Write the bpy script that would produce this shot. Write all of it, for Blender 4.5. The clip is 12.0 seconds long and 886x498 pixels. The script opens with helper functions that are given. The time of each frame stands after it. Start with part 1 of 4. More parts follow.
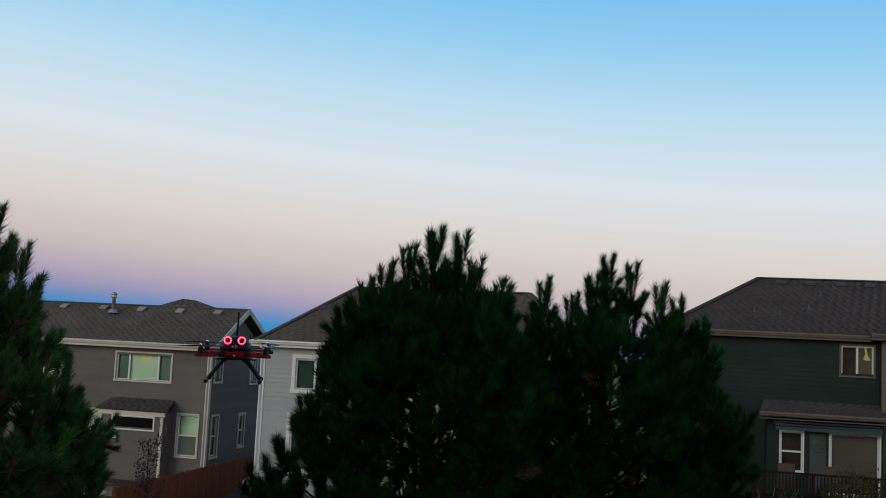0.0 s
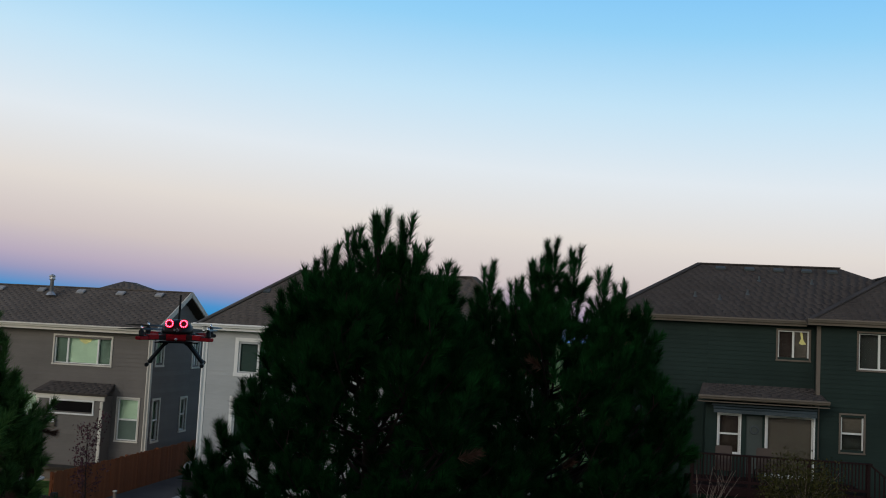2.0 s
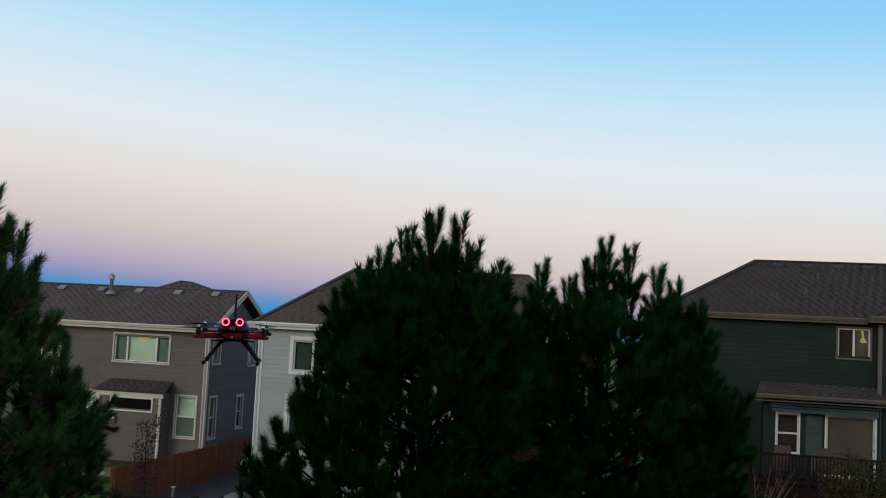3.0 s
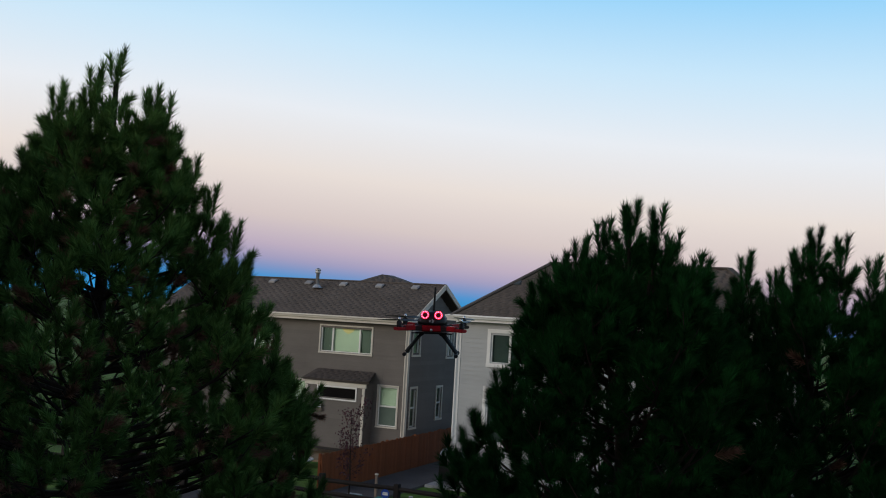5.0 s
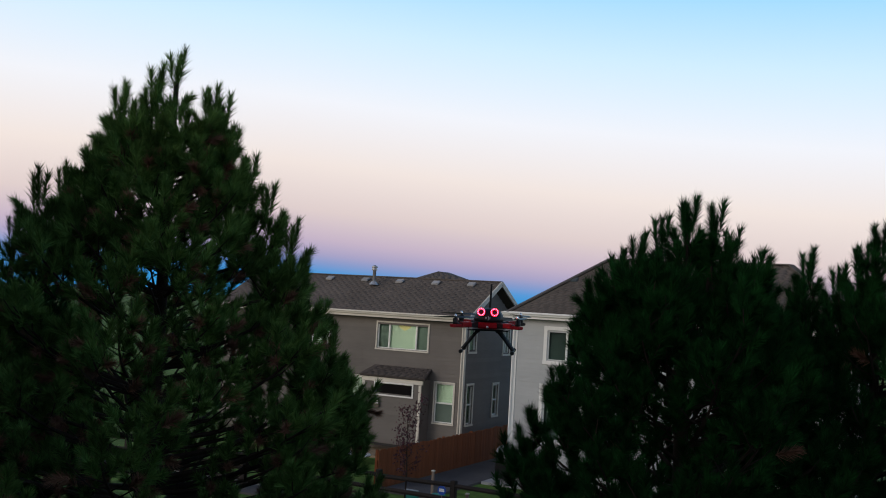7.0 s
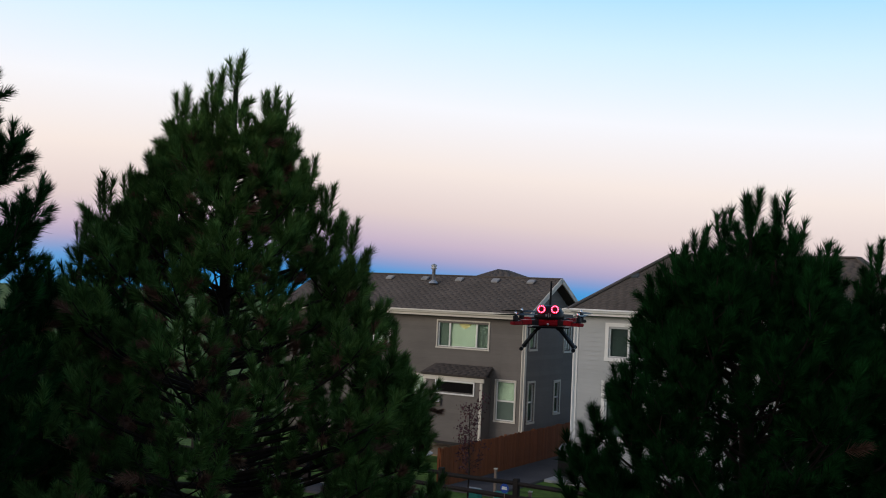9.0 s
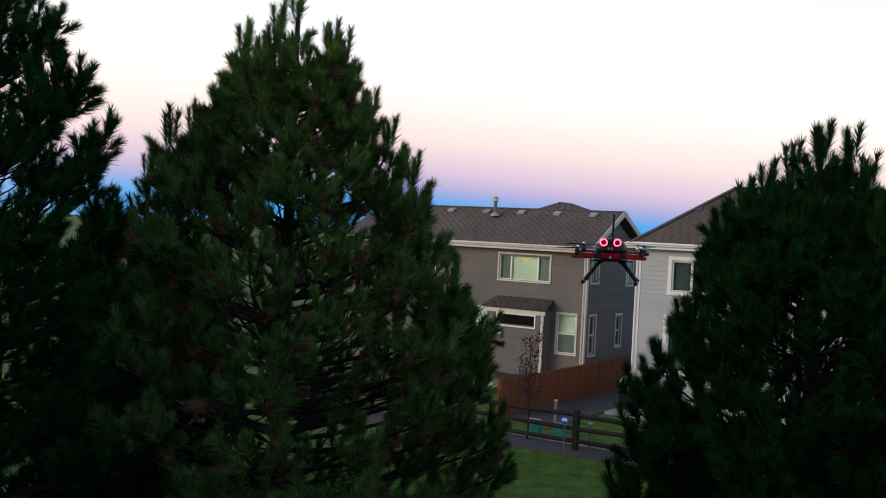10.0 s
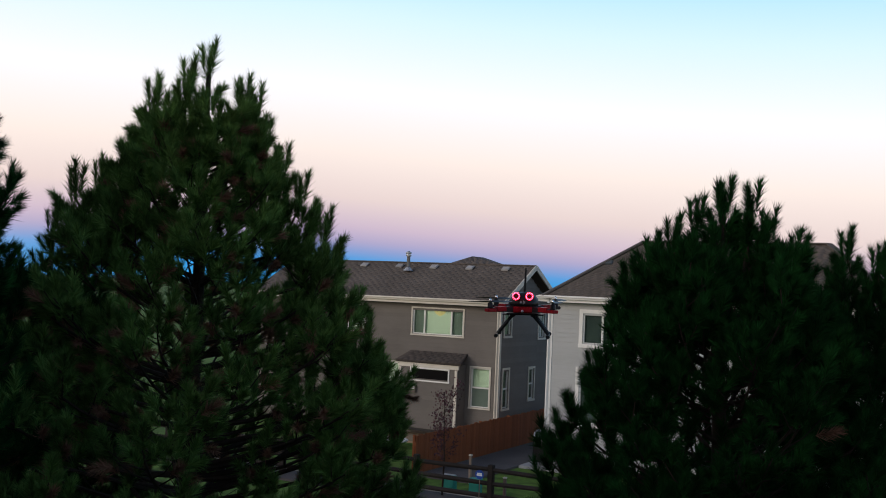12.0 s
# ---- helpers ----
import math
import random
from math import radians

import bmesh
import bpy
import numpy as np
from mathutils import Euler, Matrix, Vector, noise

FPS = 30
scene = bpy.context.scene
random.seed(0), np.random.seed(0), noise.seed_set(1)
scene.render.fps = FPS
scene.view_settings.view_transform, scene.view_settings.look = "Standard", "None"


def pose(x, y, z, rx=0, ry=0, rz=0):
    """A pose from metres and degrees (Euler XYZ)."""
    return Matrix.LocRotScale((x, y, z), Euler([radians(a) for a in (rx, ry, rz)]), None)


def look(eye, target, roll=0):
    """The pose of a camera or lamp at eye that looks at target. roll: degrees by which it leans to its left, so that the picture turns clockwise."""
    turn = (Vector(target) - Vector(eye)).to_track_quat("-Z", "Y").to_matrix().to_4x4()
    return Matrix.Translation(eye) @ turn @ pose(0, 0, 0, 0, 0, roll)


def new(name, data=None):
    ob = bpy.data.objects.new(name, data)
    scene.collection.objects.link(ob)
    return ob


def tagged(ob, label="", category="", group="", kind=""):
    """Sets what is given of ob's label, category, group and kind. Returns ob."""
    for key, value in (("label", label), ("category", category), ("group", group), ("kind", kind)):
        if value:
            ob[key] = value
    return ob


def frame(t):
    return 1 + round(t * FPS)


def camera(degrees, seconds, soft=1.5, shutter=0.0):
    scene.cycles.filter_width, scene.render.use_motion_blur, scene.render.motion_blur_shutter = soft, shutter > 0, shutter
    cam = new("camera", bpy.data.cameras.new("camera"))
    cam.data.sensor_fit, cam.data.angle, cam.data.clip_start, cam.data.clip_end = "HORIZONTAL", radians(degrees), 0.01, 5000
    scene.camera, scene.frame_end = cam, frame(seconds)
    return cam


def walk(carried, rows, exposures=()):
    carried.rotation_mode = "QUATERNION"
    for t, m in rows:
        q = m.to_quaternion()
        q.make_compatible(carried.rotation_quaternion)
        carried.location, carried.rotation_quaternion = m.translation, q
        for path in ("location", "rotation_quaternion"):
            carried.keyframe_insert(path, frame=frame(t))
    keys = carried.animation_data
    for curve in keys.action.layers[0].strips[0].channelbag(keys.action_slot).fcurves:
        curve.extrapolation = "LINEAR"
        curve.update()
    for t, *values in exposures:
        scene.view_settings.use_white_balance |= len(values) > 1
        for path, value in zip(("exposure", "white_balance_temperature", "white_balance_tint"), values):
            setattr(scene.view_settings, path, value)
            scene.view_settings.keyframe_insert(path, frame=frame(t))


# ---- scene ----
cam = camera(46.9, 12.0, soft=1.0)

# the camera is held at an upper-floor window or deck and only turns: seconds, yaw, pitch, roll
EYE = (0.0, 0.0, 6.0)
PATH = [
    (0, 12.63, 5.52, -2.81),
    (0.5, 12.15, 4.84, -2.56),
    (1, 11.78, 4.78, -2.48),
    (1.5, 10.34, 4.68, -2.79),
    (2, 9.52, 4.77, -2.92),
    (2.5, 10.47, 4.84, -2.89),
    (2.7, 11.44, 4.79, -2.86),
    (4.3, 18.07, 3.06, -3.05),
    (4.5, 20.26, 3.45, -3.00),
    (5, 23.49, 3.57, -3.25),
    (5.5, 24.36, 3.33, -3.35),
    (6, 24.59, 3.18, -2.86),
    (6.5, 24.91, 3.58, -2.68),
    (7, 26.64, 3.22, -3.33),
    (7.5, 28.91, 3.49, -3.44),
    (7.7, 28.82, 3.83, -4.20),
    (9.3, 30.43, 2.72, -2.15),
    (9.5, 31.36, 2.23, -2.50),
    (10, 33.45, -1.00, -2.85),
    (10.5, 33.38, -0.59, -2.46),
    (11, 33.29, -0.72, -3.78),
    (11.5, 31.35, 2.08, -0.69),
    (12, 28.58, 2.29, -2.42)]
EXPOSURES = [(0.0, 0.0, 6450, 5), (1.0, 0.05, 6450, 5), (2.7, 0.1, 6450, 5), (4.5, 0.12, 6550, 8), (5.5, 0.2, 6600, 8), (7.5, 0.28, 6620, 11), (9.5, 0.38, 6740, 11),
             (10.2, 0.74, 6800, 14), (11.0, 0.74, 6800, 14), (11.5, 0.42, 6720, 17), (12.0, 0.43, 6800, 12)]
walk(cam, [(t, pose(*EYE, 90 + p, r, y)) for t, y, p, r in PATH], EXPOSURES)


# ---- world: the sky after sunset, the sun gone down behind the camera ----
def rgb(r, g, b):
    """Linear colour from 0..255 display values."""
    return tuple(((c / 255 + 0.055) / 1.055) ** 2.4 if c > 10 else c / 255 / 12.92 for c in (r, g, b)) + (1.0,)


def fill_ramp(node, stops):
    ramp = node.color_ramp
    while len(ramp.elements) < len(stops):
        ramp.elements.new(0.5)
    for el, (p, c) in zip(ramp.elements, stops):
        el.position, el.color = p, c


world = bpy.data.worlds.new("dusk_sky")
scene.world = world
world.use_nodes = True
wn, wl = world.node_tree.nodes, world.node_tree.links
background = wn["Background"]
coord = wn.new("ShaderNodeTexCoord")
split = wn.new("ShaderNodeSeparateXYZ")
wl.new(coord.outputs["Generated"], split.inputs[0])
east = wn.new("ShaderNodeValToRGB")
EAST = [(0.0, (52, 146, 198)), (1.0, (45, 137, 198)), (1.55, (76, 140, 198)), (2.05, (122, 142, 188)), (2.55, (155, 150, 183)), (3.3, (180, 165, 185)),
        (4.9, (204, 190, 190)), (7.5, (222, 212, 208)), (11.0, (222, 226, 234)), (15.0, (192, 220, 241)), (19.0, (148, 203, 241)), (23.0, (118, 186, 241)), (34.0, (95, 122, 152)),
        (60.0, (52, 68, 98)), (90.0, (30, 48, 82))]
fill_ramp(east, [(max(0.0, math.sin(radians(a))), rgb(*c)) for a, c in EAST])
west = wn.new("ShaderNodeValToRGB")
WEST = [(0.0, (0.8, 0.55, 0.42)), (6.0, (0.9, 0.72, 0.58)), (15.0, (0.75, 0.7, 0.66)), (30.0, (0.45, 0.5, 0.58)), (60.0, (0.08, 0.13, 0.25)), (90.0, (0.013, 0.042, 0.15))]
fill_ramp(west, [(math.sin(radians(a)), (*c, 1.0)) for a, c in WEST])
sink = wn.new("ShaderNodeVectorMath")
sink.operation = "DOT_PRODUCT"
sink.inputs[1].default_value = (0.866, 0.5, 0.0)
wl.new(coord.outputs["Generated"], sink.inputs[0])
lower = wn.new("ShaderNodeMapRange")
for k, x in (("From Min", -0.10), ("From Max", 0.9), ("To Min", -0.002), ("To Max", 0.058)):
    lower.inputs[k].default_value = x
wl.new(sink.outputs["Value"], lower.inputs["Value"])
height_in_sky = wn.new("ShaderNodeMath")
height_in_sky.operation = "ADD"
wl.new(split.outputs["Z"], height_in_sky.inputs[0])
wl.new(lower.outputs["Result"], height_in_sky.inputs[1])
wl.new(height_in_sky.outputs["Value"], east.inputs[0])
wl.new(split.outputs["Z"], west.inputs[0])
toward = wn.new("ShaderNodeVectorMath")
toward.operation = "DOT_PRODUCT"
toward.inputs[1].default_value = (-0.45, -0.89, 0.0)
wl.new(coord.outputs["Generated"], toward.inputs[0])
blend = wn.new("ShaderNodeMapRange")
blend.interpolation_type = "SMOOTHSTEP"
for k, x in (("From Min", -0.4), ("From Max", 0.9)):
    blend.inputs[k].default_value = x
wl.new(toward.outputs["Value"], blend.inputs["Value"])
both = wn.new("ShaderNodeMix")
both.data_type = "RGBA"
wl.new(blend.outputs["Result"], both.inputs["Factor"])
wl.new(east.outputs["Color"], both.inputs["A"])
wl.new(west.outputs["Color"], both.inputs["B"])
wl.new(both.outputs["Result"], background.inputs["Color"])
background.inputs["Strength"].default_value = 1.0

glow_lamp = bpy.data.lights.new("afterglow", "SUN")
glow_lamp.energy, glow_lamp.angle, glow_lamp.color = 0.84, radians(32), (1.0, 0.91, 0.81)
afterglow = new("afterglow", glow_lamp)
afterglow.matrix_world = look((-45, -89, 26), (0, 0, 0))


# ---- materials ----
def mat(name, c1, c2, scale=8.0, rough=0.7, bump=0.0, bump_scale=60.0, metal=0.0, stain=0.25, stain_scale=0.6, stretch=(1, 1, 1), island=0.0, each=0.0, spec=0.2):
    """Two-scale mottled surface: grain between c1 and c2, broad stains, fine relief."""
    m = bpy.data.materials.new(name)
    m.use_nodes = True
    n, l = m.node_tree.nodes, m.node_tree.links
    b = n["Principled BSDF"]
    b.inputs["Roughness"].default_value, b.inputs["Metallic"].default_value = rough, metal
    b.inputs["Specular IOR Level"].default_value = spec
    tc = n.new("ShaderNodeTexCoord")
    mp = n.new("ShaderNodeMapping")
    mp.inputs["Scale"].default_value = stretch
    l.new(tc.outputs["Object"], mp.inputs[0])
    g = n.new("ShaderNodeTexNoise")
    g.inputs["Scale"].default_value, g.inputs["Detail"].default_value = scale, 5.0
    l.new(mp.outputs[0], g.inputs["Vector"])
    mx = n.new("ShaderNodeMix")
    mx.data_type = "RGBA"
    mx.inputs["A"].default_value, mx.inputs["B"].default_value = (*c1, 1), (*c2, 1)
    l.new(g.outputs["Fac"], mx.inputs["Factor"])
    out = mx.outputs["Result"]
    if stain:
        s = n.new("ShaderNodeTexNoise")
        s.inputs["Scale"].default_value, s.inputs["Detail"].default_value = stain_scale, 3.0
        l.new(tc.outputs["Object"], s.inputs["Vector"])
        r = n.new("ShaderNodeMapRange")
        for k, x in (("From Min", 0.3), ("From Max", 0.7), ("To Min", 1 - stain), ("To Max", 1 + stain)):
            r.inputs[k].default_value = x
        l.new(s.outputs["Fac"], r.inputs["Value"])
        h = n.new("ShaderNodeHueSaturation")
        l.new(r.outputs["Result"], h.inputs["Value"])
        l.new(out, h.inputs["Color"])
        out = h.outputs["Color"]
    for amount, source, socket in ((island, "ShaderNodeNewGeometry", "Random Per Island"), (each, "ShaderNodeObjectInfo", "Random")):
        if amount:
            src = n.new(source)
            r = n.new("ShaderNodeMapRange")
            r.inputs["To Min"].default_value, r.inputs["To Max"].default_value = 1 - amount, 1 + amount
            l.new(src.outputs[socket], r.inputs["Value"])
            h = n.new("ShaderNodeHueSaturation")
            l.new(r.outputs["Result"], h.inputs["Value"])
            l.new(out, h.inputs["Color"])
            out = h.outputs["Color"]
    l.new(out, b.inputs["Base Color"])
    if bump:
        t = n.new("ShaderNodeTexNoise")
        t.inputs["Scale"].default_value, t.inputs["Detail"].default_value = bump_scale, 4.0
        l.new(mp.outputs[0], t.inputs["Vector"])
        bp = n.new("ShaderNodeBump")
        bp.inputs["Strength"].default_value, bp.inputs["Distance"].default_value = bump, 0.01
        l.new(t.outputs["Fac"], bp.inputs["Height"])
        l.new(bp.outputs[0], b.inputs["Normal"])
    return m


def glow(name, colour, strength):
    m = bpy.data.materials.new(name)
    m.use_nodes = True
    b = m.node_tree.nodes["Principled BSDF"]
    b.inputs["Base Color"].default_value = (*colour, 1)
    b.inputs["Emission Color"].default_value, b.inputs["Emission Strength"].default_value = (*colour, 1), strength
    return m


def glass_mat():
    m = bpy.data.materials.new("window_glass")
    m.use_nodes = True
    b = m.node_tree.nodes["Principled BSDF"]
    b.inputs["Roughness"].default_value, b.inputs["IOR"].default_value = 0.02, 1.28
    b.inputs["Transmission Weight"].default_value = 1.0
    b.inputs["Base Color"].default_value = (0.8, 0.88, 0.84, 1)
    return m


GLASS = glass_mat()
TAUPE = mat("taupe_siding", (0.136, 0.125, 0.118), (0.162, 0.149, 0.141), 3, 0.65, 0.25, 40, stretch=(1, 1, 9), stain=0.10, island=0.06, spec=0.08)
PALE = mat("pale_grey_siding", (0.375, 0.39, 0.40), (0.43, 0.445, 0.455), 3, 0.65, 0.25, 40, stretch=(1, 1, 9), stain=0.06, island=0.03)
GREEN = mat("dark_green_siding", (0.017, 0.030, 0.027), (0.024, 0.039, 0.035), 3, 0.65, 0.25, 40, stretch=(1, 1, 9), stain=0.12, island=0.05, spec=0.08)
CREAM = mat("cream_trim", (0.53, 0.50, 0.45), (0.60, 0.57, 0.51), 5, 0.55, 0.1, 50, stain=0.10)
WHITE = mat("white_trim", (0.70, 0.70, 0.69), (0.78, 0.78, 0.77), 5, 0.5, 0.1, 50, stain=0.08)
TAN = mat("tan_trim", (0.125, 0.106, 0.088), (0.16, 0.137, 0.114), 5, 0.6, 0.1, 50, stain=0.12)
VINYL = mat("window_vinyl", (0.66, 0.67, 0.66), (0.72, 0.73, 0.72), 6, 0.4, stain=0.06)
SHINGLE = mat("brown_grey_shingle", (0.077, 0.067, 0.063), (0.124, 0.109, 0.102), 16, 0.95, 0.0, 160, stain=0.12, island=0.015, stain_scale=0.9, spec=0.2)
SHINGLE_DARK = mat("dark_shingle", (0.050, 0.043, 0.042), (0.078, 0.069, 0.066), 7, 0.95, 0.0, 160, stain=0.12, island=0.015, stain_scale=0.9, spec=0.2)
BLIND = mat("green_white_blind", (0.42, 0.52, 0.40), (0.47, 0.57, 0.45), 2, 0.8, stain=0.08, stretch=(1, 1, 30))
BLIND_TAN = mat("tan_blind", (0.085, 0.066, 0.060), (0.11, 0.086, 0.076), 2, 0.8, stain=0.08, stretch=(1, 1, 30))
WINDOW_YELLOW = mat("window_yellow", (0.62, 0.52, 0.22), (0.68, 0.58, 0.28), 5, 0.8)
CURTAIN = mat("grey_green_screen", (0.10, 0.14, 0.12), (0.13, 0.17, 0.145), 8, 0.9)
# darkness of the rooms behind the pale house's glass, as a colour
ROOM_DARK = mat("dark_room_fill", (0.030, 0.048, 0.046), (0.042, 0.062, 0.058), 8, 0.9)
# near-black cover colour that stands in for unlit transom glass
NIGHT = mat("black_pane_cover", (0.006, 0.006, 0.007), (0.011, 0.010, 0.010), 8, 0.9, spec=0.05)
# dark brown of an unlit room seen through open lites, painted on a sheet
BROWN_ROOM = mat("dark_brown_room_fill", (0.022, 0.014, 0.013), (0.034, 0.021, 0.019), 2, 0.85, stretch=(1, 1, 30))
# the gloom indoors is painted into this near-black tone
DARK = mat("unlit_interior", (0.03, 0.03, 0.032), (0.045, 0.043, 0.042), 3, 0.9)
GALV = mat("galvanised_metal", (0.42, 0.43, 0.45), (0.55, 0.56, 0.58), 12, 0.45, metal=0.6)
VENTGREY = mat("vent_grey", (0.30, 0.30, 0.31), (0.37, 0.37, 0.38), 12, 0.6)
VENTDARK = mat("weathered_vent", (0.06, 0.075, 0.082), (0.09, 0.105, 0.115), 12, 0.5)
CEDAR = mat("orange_cedar", (0.15, 0.045, 0.018), (0.22, 0.072, 0.028), 7, 0.75, 0.5, 30, stretch=(6, 6, 0.7), stain=0.2, each=0.16)
RAILWOOD = mat("weathered_dark_rail", (0.016, 0.013, 0.013), (0.036, 0.030, 0.028), 9, 0.85, 0.7, 30, stretch=(0.6, 5, 5), stain=0.3, each=0.15)
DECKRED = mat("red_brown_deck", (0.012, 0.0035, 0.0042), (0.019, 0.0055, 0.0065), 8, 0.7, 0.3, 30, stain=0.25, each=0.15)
BARK = mat("pine_bark", (0.016, 0.012, 0.010), (0.045, 0.033, 0.026), 14, 0.95, 1.0, 25, stretch=(1, 1, 0.4), stain=0.3)
NEEDLE = mat("pine_needles", (0.004, 0.027, 0.006), (0.013, 0.066, 0.016), 1.6, 0.8, stain=0.6, stain_scale=3.6, island=0.4, spec=0.05)
NEEDLE_OLIVE = mat("olive_pine_needles", (0.036, 0.100, 0.025), (0.110, 0.20, 0.053), 1.6, 0.8, stain=0.6, stain_scale=3.6, island=0.4, spec=0.05)
NEEDLE_OLD = mat("dry_needles", (0.14, 0.072, 0.05), (0.23, 0.13, 0.09), 2.0, 0.8, stain=0.2, island=0.3, spec=0.05)
LAWN = mat("lawn", (0.026, 0.092, 0.012), (0.13, 0.20, 0.035), 1.6, 0.95, 1.0, 30, stain=0.45, stain_scale=2.4, spec=0.2)
BLADE = mat("grass_blade", (0.030, 0.12, 0.012), (0.16, 0.25, 0.04), 1.3, 0.7, stain=0.45, stain_scale=2.2, island=0.35, spec=0.3)
GRAVEL = mat("gravel", (0.05, 0.046, 0.048), (0.10, 0.092, 0.094), 30, 0.95, 1.0, 60, stain=0.15, island=0.35)
TANGRAVEL = mat("tan_gravel", (0.17, 0.13, 0.085), (0.28, 0.22, 0.15), 30, 0.95, 1.0, 60, stain=0.15, island=0.3)
FOUNDATION = mat("stained_foundation", (0.13, 0.12, 0.11), (0.19, 0.175, 0.16), 9, 0.9, 0.4, 60, stain=0.2)
CONCRETE = mat("concrete", (0.33, 0.33, 0.34), (0.42, 0.42, 0.42), 9, 0.85, 0.4, 60, stain=0.15)
BLACK = mat("black_plastic", (0.012, 0.012, 0.013), (0.02, 0.02, 0.022), 20, 0.4)
CARBON = mat("carbon_plate", (0.010, 0.010, 0.011), (0.022, 0.022, 0.024), 60, 0.3)
# the ring lights' red glow on the drone's plastic, put into the colour
RED_LIT = mat("red_lit_plastic", (0.26, 0.006, 0.012), (0.34, 0.010, 0.018), 20, 0.4)
CHROME = mat("chrome", (0.7, 0.7, 0.72), (0.78, 0.78, 0.8), 10, 0.15, metal=1.0, stain=0)
TEAL = mat("teal_plastic", (0.02, 0.20, 0.16), (0.03, 0.26, 0.21), 10, 0.5)
BLUESIGN = mat("blue_sign", (0.02, 0.07, 0.36), (0.03, 0.09, 0.42), 10, 0.4)
AWNING = mat("blue_grey_awning", (0.034, 0.050, 0.062), (0.052, 0.072, 0.086), 6, 0.7, stretch=(1, 8, 8))
DOORGREY = mat("grey_green_door", (0.06, 0.075, 0.072), (0.075, 0.09, 0.086), 5, 0.5)
MAROON = mat("maroon_leaf", (0.045, 0.018, 0.026), (0.085, 0.03, 0.04), 4, 0.6, island=0.3)
YELLOWLEAF = mat("yellow_green_leaf", (0.026, 0.029, 0.006), (0.056, 0.050, 0.011), 4, 0.6, island=0.35)
TWIG = mat("grey_twig", (0.16, 0.12, 0.10), (0.26, 0.20, 0.17), 9, 0.85)
RED_LED = glow("red_led", (1.0, 0.05, 0.10), 14.0)
RED_RING = glow("red_light_ring", (1.0, 0.006, 0.035), 1.1)


# ---- mesh helpers ----
def box(bm, x0, x1, y0, y1, z0, z1, bevel=0.0):
    r = bmesh.ops.create_cube(bm, size=1.0)
    for v in r["verts"]:
        v.co = Vector(((x0 + x1) / 2 + v.co.x * (x1 - x0), (y0 + y1) / 2 + v.co.y * (y1 - y0), (z0 + z1) / 2 + v.co.z * (z1 - z0)))
    if bevel:
        edges = list({e for v in r["verts"] for e in v.link_edges})
        bmesh.ops.bevel(bm, geom=edges, offset=bevel, segments=2, affect="EDGES")
    return bm


def boxes(*dims, bevel=0.0):
    bm = bmesh.new()
    for d in dims:
        box(bm, *d, bevel=bevel)
    return bm


def prism(bm, outline, a, b):
    """outline: points (p, q) of a section; a, b: functions that map (p, q) to the two ends."""
    v0 = [bm.verts.new(a(p, q)) for p, q in outline]
    v1 = [bm.verts.new(b(p, q)) for p, q in outline]
    n = len(outline)
    for i in range(n):
        bm.faces.new((v0[i], v0[(i + 1) % n], v1[(i + 1) % n], v1[i]))
    bm.faces.new(v0[::-1])
    bm.faces.new(v1)
    return bm


def tube(bm, points, radii, sides=8):
    """A tapered tube along points."""
    rings = []
    pts = [Vector(p) for p in points]
    for i, p in enumerate(pts):
        d = (pts[min(i + 1, len(pts) - 1)] - pts[max(i - 1, 0)]).normalized()
        u = d.orthogonal().normalized()
        if i and abs(d.z) < 0.95:
            u = d.cross(Vector((0, 0, 1))).normalized()
        w = d.cross(u)
        rings.append([bm.verts.new(p + (u * math.cos(k * 2 * math.pi / sides) + w * math.sin(k * 2 * math.pi / sides)) * radii[i]) for k in range(sides)])
    for r0, r1 in zip(rings, rings[1:]):
        for k in range(sides):
            bm.faces.new((r0[k], r0[(k + 1) % sides], r1[(k + 1) % sides], r1[k]))
    bm.faces.new(rings[0][::-1])
    bm.faces.new(rings[-1])
    return bm


def lathe(bm, profile, centre=(0, 0, 0), sides=20, turn=None):
    """A solid of revolution; profile of (radius, height)."""
    c = Vector(centre)
    rings = []
    for r, h in profile:
        ring = []
        for k in range(sides):
            a = k * 2 * math.pi / sides
            p = Vector((r * math.cos(a), r * math.sin(a), h))
            ring.append(bm.verts.new(c + (turn @ p if turn else p)))
        rings.append(ring)
    for r0, r1 in zip(rings, rings[1:]):
        for k in range(sides):
            bm.faces.new((r0[k], r0[(k + 1) % sides], r1[(k + 1) % sides], r1[k]))
    bm.faces.new(rings[0][::-1])
    bm.faces.new(rings[-1])
    return bm


def thing(name, label, category, base=(0, 0, 0), group="", kind=""):
    ob = new(name)
    ob.location = base
    ob.empty_display_size = 0.3
    return tagged(ob, label, category, group, kind)


def finish(ob, material, smooth):
    ob.data.materials.append(material)
    if smooth:
        ob.data.polygons.foreach_set("use_smooth", [True] * len(ob.data.polygons))
    return ob


def part(name, bm, material, parent=None, label="", smooth=False, m=None):
    """Links a bmesh as one mesh object under parent; coordinates are the world's, as long as the parent stands unturned."""
    if m is not None:
        bmesh.ops.transform(bm, matrix=m, verts=bm.verts)
    bmesh.ops.recalc_face_normals(bm, faces=bm.faces)
    me = bpy.data.meshes.new(name)
    bm.to_mesh(me)
    bm.free()
    ob = finish(new(name, me), material, smooth)
    if parent:
        ob.parent = parent
        top = parent
        while top.parent:
            top = top.parent
        if parent == top:
            ob.matrix_parent_inverse = Matrix.Translation(-top.location)
    if label:
        tagged(ob, label)
    return ob


